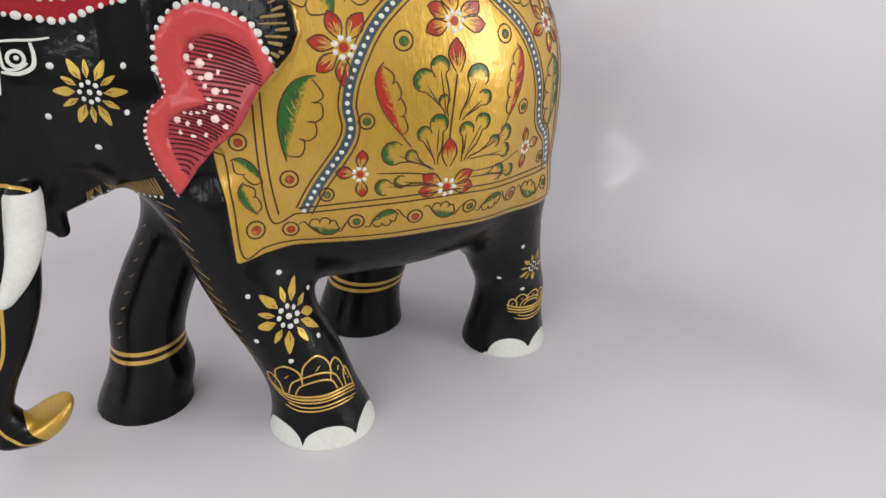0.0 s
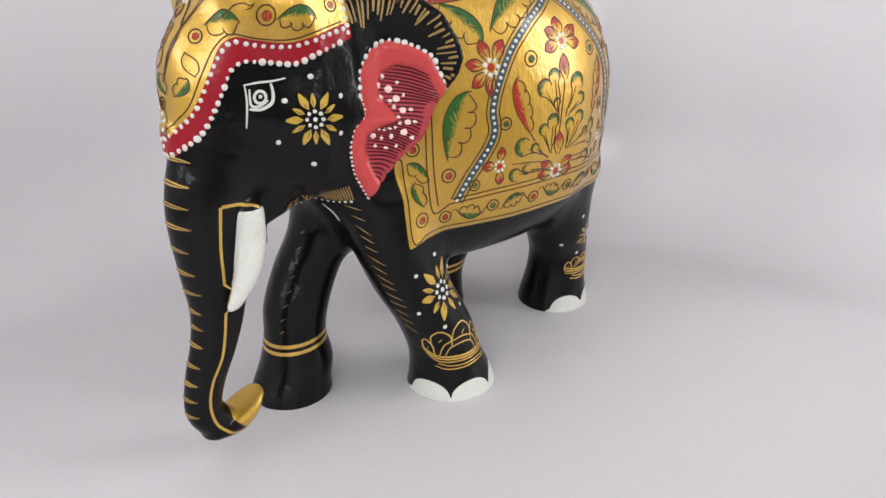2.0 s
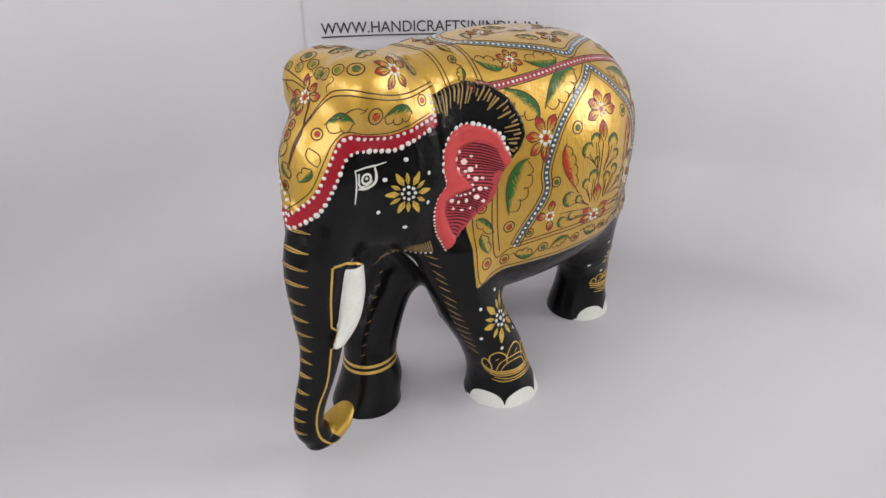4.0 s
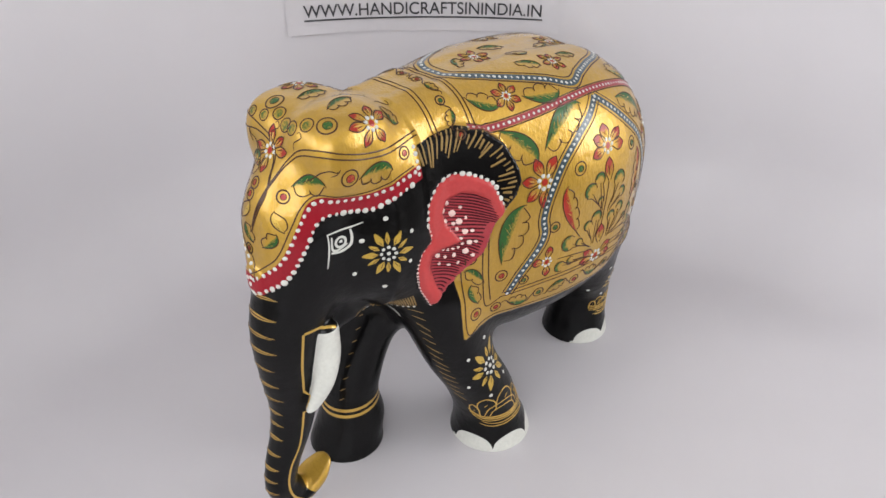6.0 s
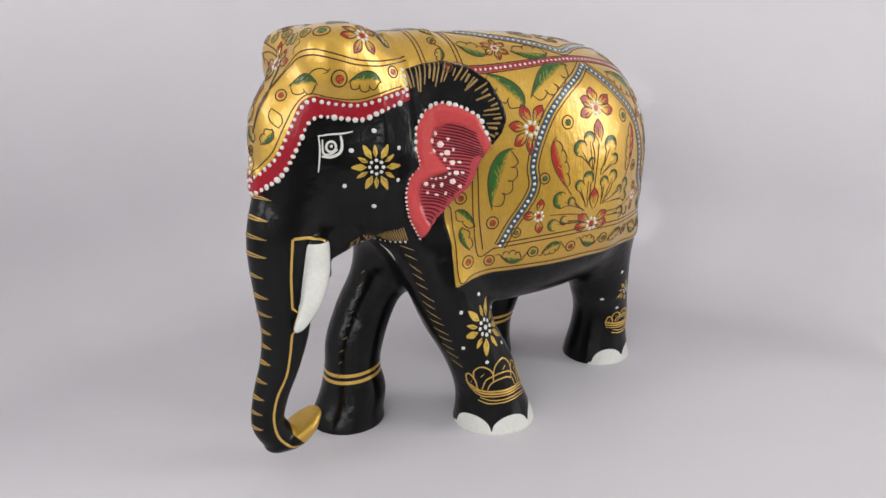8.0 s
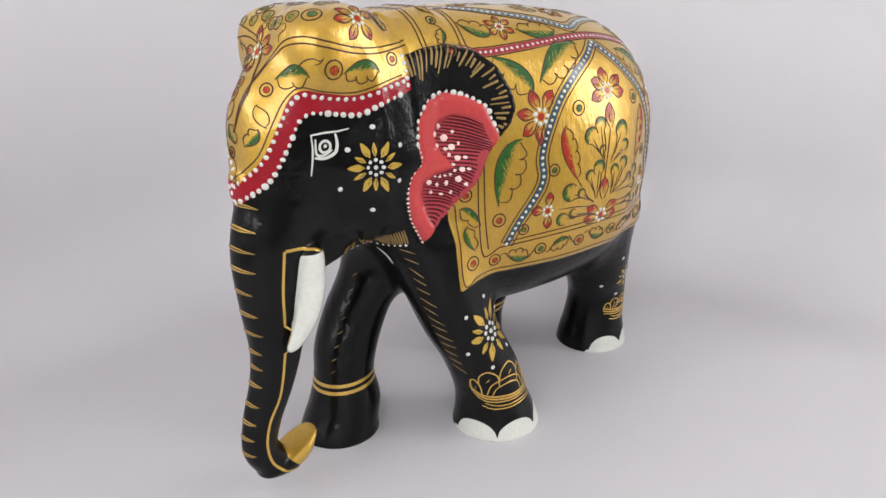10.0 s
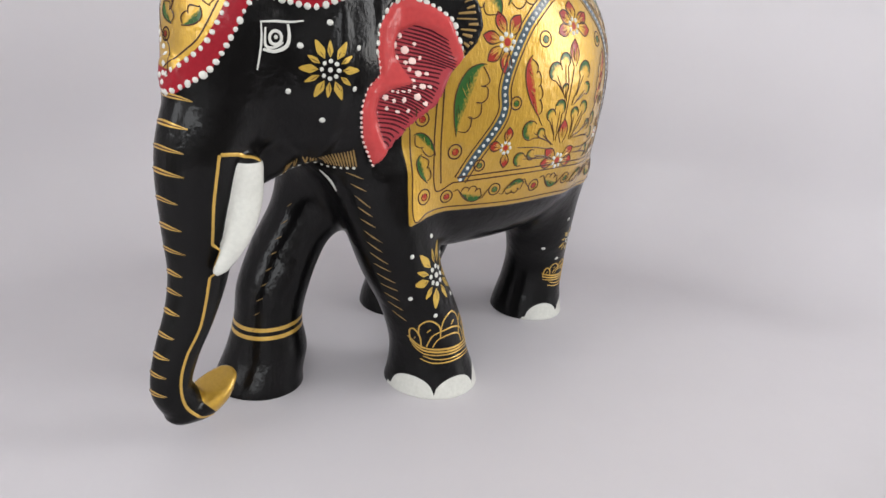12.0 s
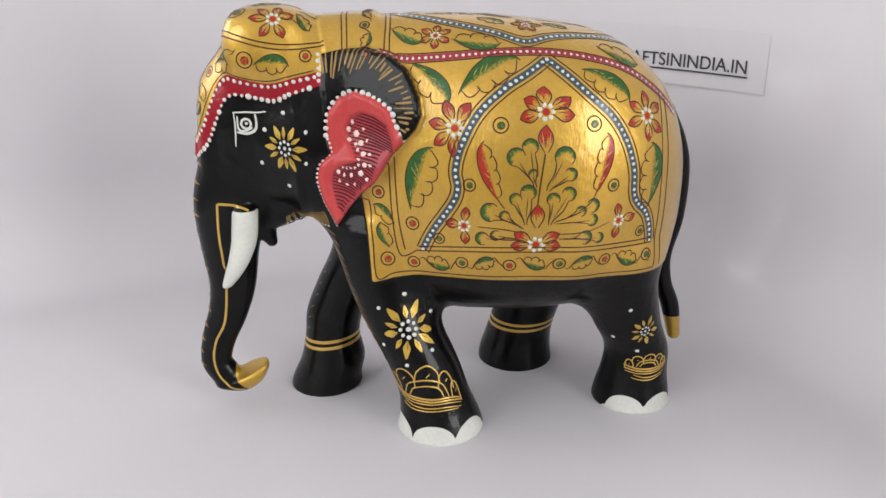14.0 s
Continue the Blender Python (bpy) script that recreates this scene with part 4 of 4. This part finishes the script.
def paint_head():
    mid = 3 if SIDE < 0 else -5
    top = [(-184.9, mid, 159), (-181.8, -5, 165), (-177.1, -10.8, 172), (-171.2, -14.5, 185), (-166.7, -16.5, 193.2), (-162, -18.5, 197), (-155, -21, 195.5),
           (-145, -24, 193.4), (-137.8, -27, 193.4), (-127.9, -31.4, 196.3), (-117, -33, 199)]
    low = [(-185.3, mid, 152.5), (-181.7, -5.9, 156.8), (-175.4, -11.9, 163.5), (-168.4, -16.7, 177.5), (-164.1, -18.1, 186.1), (-159, -19.4, 189.1), (-152.4, -21, 188.4),
           (-139.2, -25.7, 186.4), (-130.1, -31.4, 190.2), (-117, -34, 194.5)]
    dots([on(p) for p in top], 3.3, 1.1, white_dot)
    dots([on(p) for p in low], 3.2, 1.3, white_dot, vary=0.28)
    dots([on(p) for p in ((-115.5, -34, 197), (-115, -31, 203), (-115, -28, 210))], 2.9, 1.15, white_dot)
    stroke(both_rows(top, 3.0 if SIDE < 0 else -3.0), 0.62, dark_line)
    # double line under the crown, down to the root of the trunk
    for off in (0, 2.4):
        stroke([on(p) for p in ((-112, -26.5, 213.4 + off), (-127.4, -27.3, 211.2 + off), (-140.8, -27.2, 212.4 + off), (-152, -25, 215.4 + off), (-158.5, -19, 217.2 + off), (-162.5, -10, 215.5 + off),
                                (-165.5, -4, 210 + off), (-169.5, -1.5, 204 + off), (-175, 0.5, 197 + off), (-181, 4 if SIDE < 0 else -4, 182 + off))], 0.7, dark_line)
    # band between that line and the red edge
    bead((-121, -28.4, 208.4), 2.8, red_petal)
    leaf((-146, -26.8, 205), (-129.5, -29.8, 204), 1, green_leaf, bumps=3, belly=0.3)
    bead((-150.6, -26.2, 206.6), 3.9, red_petal)
    m = Motif((-159, -20, 208))
    m.line([(-8.5, -3.2), (-4.5, -0.6), (-1, 2.6), (3, 4.0), (6.5, 3.2), (8.6, 4.6)], 0.62, dark_line, lift=0.12, taper=0.5)
    m.line([(3.4, 1.4), (6, 2.2), (8.2, 3.8)], 0.5, dark_line, lift=0.12, taper=0.7)
    leaf((-168, -9.5, 203.6), (-159, -20.5, 204.6), 1, green_leaf, bumps=2, belly=0.36)
    bead((-171.6, -7.8, 199.4), 2.8, red_petal)
    leaf((-175, -10.6, 184.5), (-176.8, -7.2, 194), 1, yellow_petal, bumps=1, belly=0.3)
    leaf((-182, -3, 177), (-177.5, -8.5, 184), -1, green_leaf, bumps=2, belly=0.34)
    bead((-182.2, 6.5 if SIDE < 0 else -6.5, 173), 2.4, red_petal)
    # crown: a flower on each lobe, beads and leaves towards the brow
    red_flower((-135.5, -23.6, 225.2), 11, (20, 75, 130, 180, 235, 300), width=0.42)
    bead((-152.8, -16.8, 227), 4.2, green_leaf)
    for u, v, w in ((-156.8, -9.4, 226.6), (-159.2, -2.6, 224.2)):
        q = Motif((u, v, w), 0.0, (0, SIDE, 0))
        ring(q, 0, 0, 3.1, 0.62, dark_line)
        disc(q, 0.3, -0.4, 2.2, green_leaf, fade=lambda i, k: 0.2 + 0.5 * i)
    leaf((-147, -10, 229.5), (-133, -8, 229), 1, green_leaf, bumps=3)
    leaf((-126, -16, 225), (-119, -21, 219), -1, green_leaf, bumps=3, belly=0.32)
    if SIDE < 0:
        red_flower((-164.4, 8.5, 212.5), 11, (95, 10, 50, 170, 225, 275), width=0.38, axis=(0, -1, 0))
        for q, w in (((-158.8, 17, 224), 2.6), ((-157.5, 25, 222.5), 2.4)):
            mm = Motif(q, 0.0, (0, -1, 0))
            ring(mm, 0, 0, w, 0.6, dark_line)
            disc(mm, 0, 0, w * 0.7, green_leaf, fade=lambda i, k: 0.2 + 0.5 * i)
        bead((-176.3, 8.5, 196.5), 2.8, red_petal)
    for x, y, z, w in ((-127, -21, 223.5, 5), (-158, -8, 219.5, 4), (-120, -12, 224, 5)):
        mm = Motif((x, y, z))
        mm.line([(-w, 0.5), (-w * 0.4, 1.8), (w * 0.1, 0.2), (w * 0.6, -1.2), (w, 0.8), (w * 0.7, 1.8)], 0.55, dark_line, lift=0.12, taper=0.5)
    # cheek and eye
    sun_flower((-134.3, 163.4), 13, 12, ((-133.9, 181), (-123, 172), (-124, 156), (-134, 143), (-147.5, 154.5), (-144.3, 172)))
    m = Motif((-153.7, 174.6))
    ring(m, 0, 0, 2.5, 1.2, white_dot)
    dot(m.at(0.2, 0.2), 0.9, white_dot)
    m.line([(-6.5, 5.6), (0, 5.9), (6, 5.8), (11.5, 6.4)], 0.9, white_dot, taper=0.4)
    m.line([(-6, 5.6), (-5.7, 0), (-6, -5), (-6.8, -12)], 0.9, white_dot, taper=0.4)
    m.line([(-5, -4.2), (0, -5), (4.6, -3), (5.6, 1), (5, 5)], 1.5, white_dot, taper=0.4)
    m.line([(-4.2, 3.8), (-4, -2.8), (0, -3.5), (3.3, -1.6)], 1.1, white_dot, taper=0.4)
    # ear
    for k in range(34):
        t = k / 33 * (len(EAR_LEFT) - 1)
        i = min(int(t), len(EAR_LEFT) - 2)
        a, b = (Vector(q[i]).lerp(Vector(q[i + 1]), t - i) for q in (EAR_LEFT, EAR_RIGHT))
        mid = (a + b) * 0.5 + Vector((0.6, 0.9))
        stroke([on((q.x, q.y)) for q in (a, mid, b)], 0.85, maroon_line, taper=0.5)
    for x, z, r in SPECKS:
        dot(on((x, z)), r, coral_dot)
    dots([on(p) for p in EAR_DOTS[:6]], 2.1, 0.75, coral_dot)
    dots([on(p) for p in EAR_DOTS[5:]], 3.1, 1.3, white_dot, vary=0.25)
    outer = curve([(x, z, 0) for x, z in FRINGE[1:10]], 1.0)
    inner = curve([(x, z, 0) for x, z in ((-112, 193), (-107, 197.5), (-96, 200), (-88, 198.5), (-83.5, 193), (-80, 185), (-77.5, 178), (-77, 172))], 1.0)
    n = 30
    for k in range(n):
        a = inner[round(k * (len(inner) - 1) / (n - 1))]
        b = outer[round(k * (len(outer) - 1) / (n - 1))]
        u0, u1 = random.uniform(0.0, 0.45), random.uniform(0.88, 1.0)
        stroke([on((q.x, q.y)) for q in (a.lerp(b, u0), a.lerp(b, u1))], random.uniform(0.7, 1.4), ochre_line, taper=0.35)
    # trunk line and tusk socket
    stroke([on(p) for p in ((-157, -18, 128.5), (-166, -17, 130), (-174, -15, 131))], 1.5, gold_line)
    stroke([on(p) for p in ((-174.5, -15, 131), (-176, -13.5, 111), (-176.5, -11, 86), (-179, -9, 60), (-186, -8, 46), (-188.5, -7, 34), (-186.5, -6.5, 22.5), (-179.5, -6, 14.5), (-172.5, -5, 12.5))], 1.3, gold_line)
    # collar under the jaw
    for k in range(22):
        u = k / 21
        a = (-139 + 21 * u, -10 - 18 * u, 122 + 7 * u)
        b = (a[0] + 1.5, a[1] - 0.5, a[2] - 8)
        stroke([on(a), on(b)], 0.85, ochre_line, taper=0.4)
    dots([on(q) for q in ((-138, -10, 112), (-128, -18, 115), (-117, -28, 120))], 2.6, 0.8, white_dot)
    # brush ticks down the fore edge of the leg
    for k in range(14 if SIDE < 0 else 0):
        u = k / 13
        x, y, z = -117 + 27 * u, -26 - 8 * u, 116 - 70 * u
        stroke([on((x - 0.5, y + 3, z + 2)), on((x + random.uniform(2, 5), y - 3.5, z - random.uniform(0, 3)))], 0.65, ochre_line, taper=0.8)


def lotus(p, wide, turn=0.0):
    """Half lotus over a double bangle, in gold line."""
    m = Motif(p, turn)
    k, rise = wide / 18, 0.82
    for r, q in ((8.5, 7.5), (6, 5)):
        m.line([(-r * k, 0.5), (-r * 0.7 * k, q * 0.75 * k * rise), (0, q * k * rise), (r * 0.7 * k, q * 0.75 * k * rise), (r * k, 0.5)], 0.85, gold_line, step=0.7, taper=0.3)
    for u, v, w in ((-15, 0.5, 5), (-8, 5.5, 5.5), (0.5, 7.5, 5.5), (8.5, 5.5, 5.5), (14.5, 1.5, 5)):
        m.line([((u - w * 0.8) * k, (v - 1.5) * k * rise), ((u - w * 0.65) * k, (v + 3.5) * k * rise), (u * k, (v + 6) * k * rise), ((u + w * 0.65) * k, (v + 3.5) * k * rise), ((u + w * 0.8) * k, (v - 1.5) * k * rise)], 0.85, gold_line, step=0.7, taper=0.3)
        m.line([((u - 0.6) * k, (v + 1) * k * rise), ((u + 0.8) * k, (v + 2.6) * k * rise)], 0.7, gold_line, taper=0.6)
    for v, a, b in ((-0.6, -21, 19), (-2.2, -20, 18), (-3.8, -19, 17), (-6.2, -10, 16), (-8.0, -12, 13)):
        m.line([(a * k, v + 1.2), (a * 0.5 * k, v + 0.1), (0, v - 0.4), (b * 0.5 * k, v + 0.4), (b * k, v + 2.2)], 1.1 if v > -3 else 0.7, gold_line, taper=0.4)


def bangle(cx, cy, z, tilt=0.0):
    for dz in (-2.0, 2.0):
        pts = [tree.ray_cast(Vector((cx, cy, z + dz + tilt * math.cos(a))), Vector((math.cos(a), math.sin(a), 0)))[0] for a in [k * math.pi / 9 for k in range(18)]]
        stroke(pts, 2.0, gold_line, closed=True)


def paint_crown():
    """Back medallion, trunk marks and what lies on the middle line."""
    edge = [(-73, -9), (-60, -19), (-47, -26), (-30, -34), (-16, -40), (-4, -36), (10, -31), (26, -25), (38, -14), (42, 0)]
    edge += [(x, -y) for x, y in edge[-2::-1]]
    line = [above(*p) for p in edge]
    stroke(line, 3.9, slate_band, closed=True, lift=0.08)
    dots(line, 2.9, 0.95, white_dot, closed=True)
    for k in (0.92, 1.07):
        stroke([above(-15 + (x + 15) * k, y * k) for x, y in edge], 0.72, dark_line, closed=True)
    for x, y, r in ((-13, -25, 8), (-13, 22, 8), (-45, 0, 9), (18, 0, 9)):
        red_flower(above(x, y), r, (0, 60, 120, 180, 240, 300))
    for a, b in (((-36, -18), (-24, -26)), ((-4, -20), (8, -24)), ((-34, 8), (-20, 2)), ((-4, -8), (8, -3)), ((-62, -6), (-54, 4)), ((-30, -8), (-18, -12))):
        p, q = above(*a), above(*b)
        leaf((p.x, -SIDE * p.y, p.z), (q.x, -SIDE * q.y, q.z), 1, green_leaf, bumps=3)
    for k, z in enumerate((151, 141, 132, 123, 112, 101, 91, 81, 73, 64.5, 55, 46.5, 38.5, 30)):
        wide = 10.0 if z > 115 else 7.5 if z > 85 else 5.5
        pts = [ahead(2 - wide, z - 0.5), ahead(2 - wide * 0.5, z + 0.4), ahead(2, z + 0.8), ahead(2 + wide * 0.5, z + 0.4), ahead(2 + wide, z - 0.5)]
        if None not in pts and max(p.x for p in pts) < -165:
            stroke(pts, 2.3 if k % 2 else 1.9, gold_line, taper=0.9, step=0.7)
            stroke(pts, 0.7, dark_line, taper=0.9, step=0.7, lift=0.18)


for SIDE in (-1, 1):
    paint_flank()
    paint_head()
SIDE = -1
paint_crown()
sun_flower((-75.5, 67), 17, 11, ((-77, 86), (-91, 79), (-63, 73), (-89, 57), (-63, 54), (-77, 47)))
sun_flower((57, -42, 56), 10, 10, ((45, 72), (40, 51), (54, 42)))
lotus((-67, 28), 31)
lotus((62, -34, 30), 15)
bangle(-122, 24.5, 33, 1.5)
bangle(3, 42, 31, 0.5)
for k in range(9):
    z = 96 - 7.5 * k
    x = -112 - 0.33 * (96 - z)
    stroke([on((x - 8, 12, z)), on((x - 10, 15, z - 2))], 0.45, ochre_line, taper=0.8)
stroke([on(p) for p in ((-121, -10, 117), (-116, -13, 112), (-113, -14, 108))], 2.2, white_dot, taper=0.6)

me = bpy.data.meshes.new("elephant_figurine")
count = len(points)
every = points.tolist() + [tuple(p) for p in laid_points]
me.from_pydata([(x / 1000, y / 1000, z / 1000) for x, y, z in every], [], quads.tolist() + [tuple(i + count for i in f) for f in laid_faces])
me.polygons.foreach_set("material_index", np.array([0] * len(quads) + laid_paint, dtype=np.int32))
for name, values in regions.items():
    me.attributes.new(name, "FLOAT", "POINT").data.foreach_set("value", np.concatenate([values, np.full(len(laid_points), -9.0)]).astype(np.float32))
me.attributes.new("fade", "FLOAT", "POINT").data.foreach_set("value", np.concatenate([np.zeros(count), np.array(laid_fade)]).astype(np.float32))
for paint in PAINTS:
    me.materials.append(paint)
me.shade_smooth()
elephant = new("elephant_figurine", me)
tagged(elephant, "carved wooden elephant, glossy black paint with gold floral cloth", "figurine")
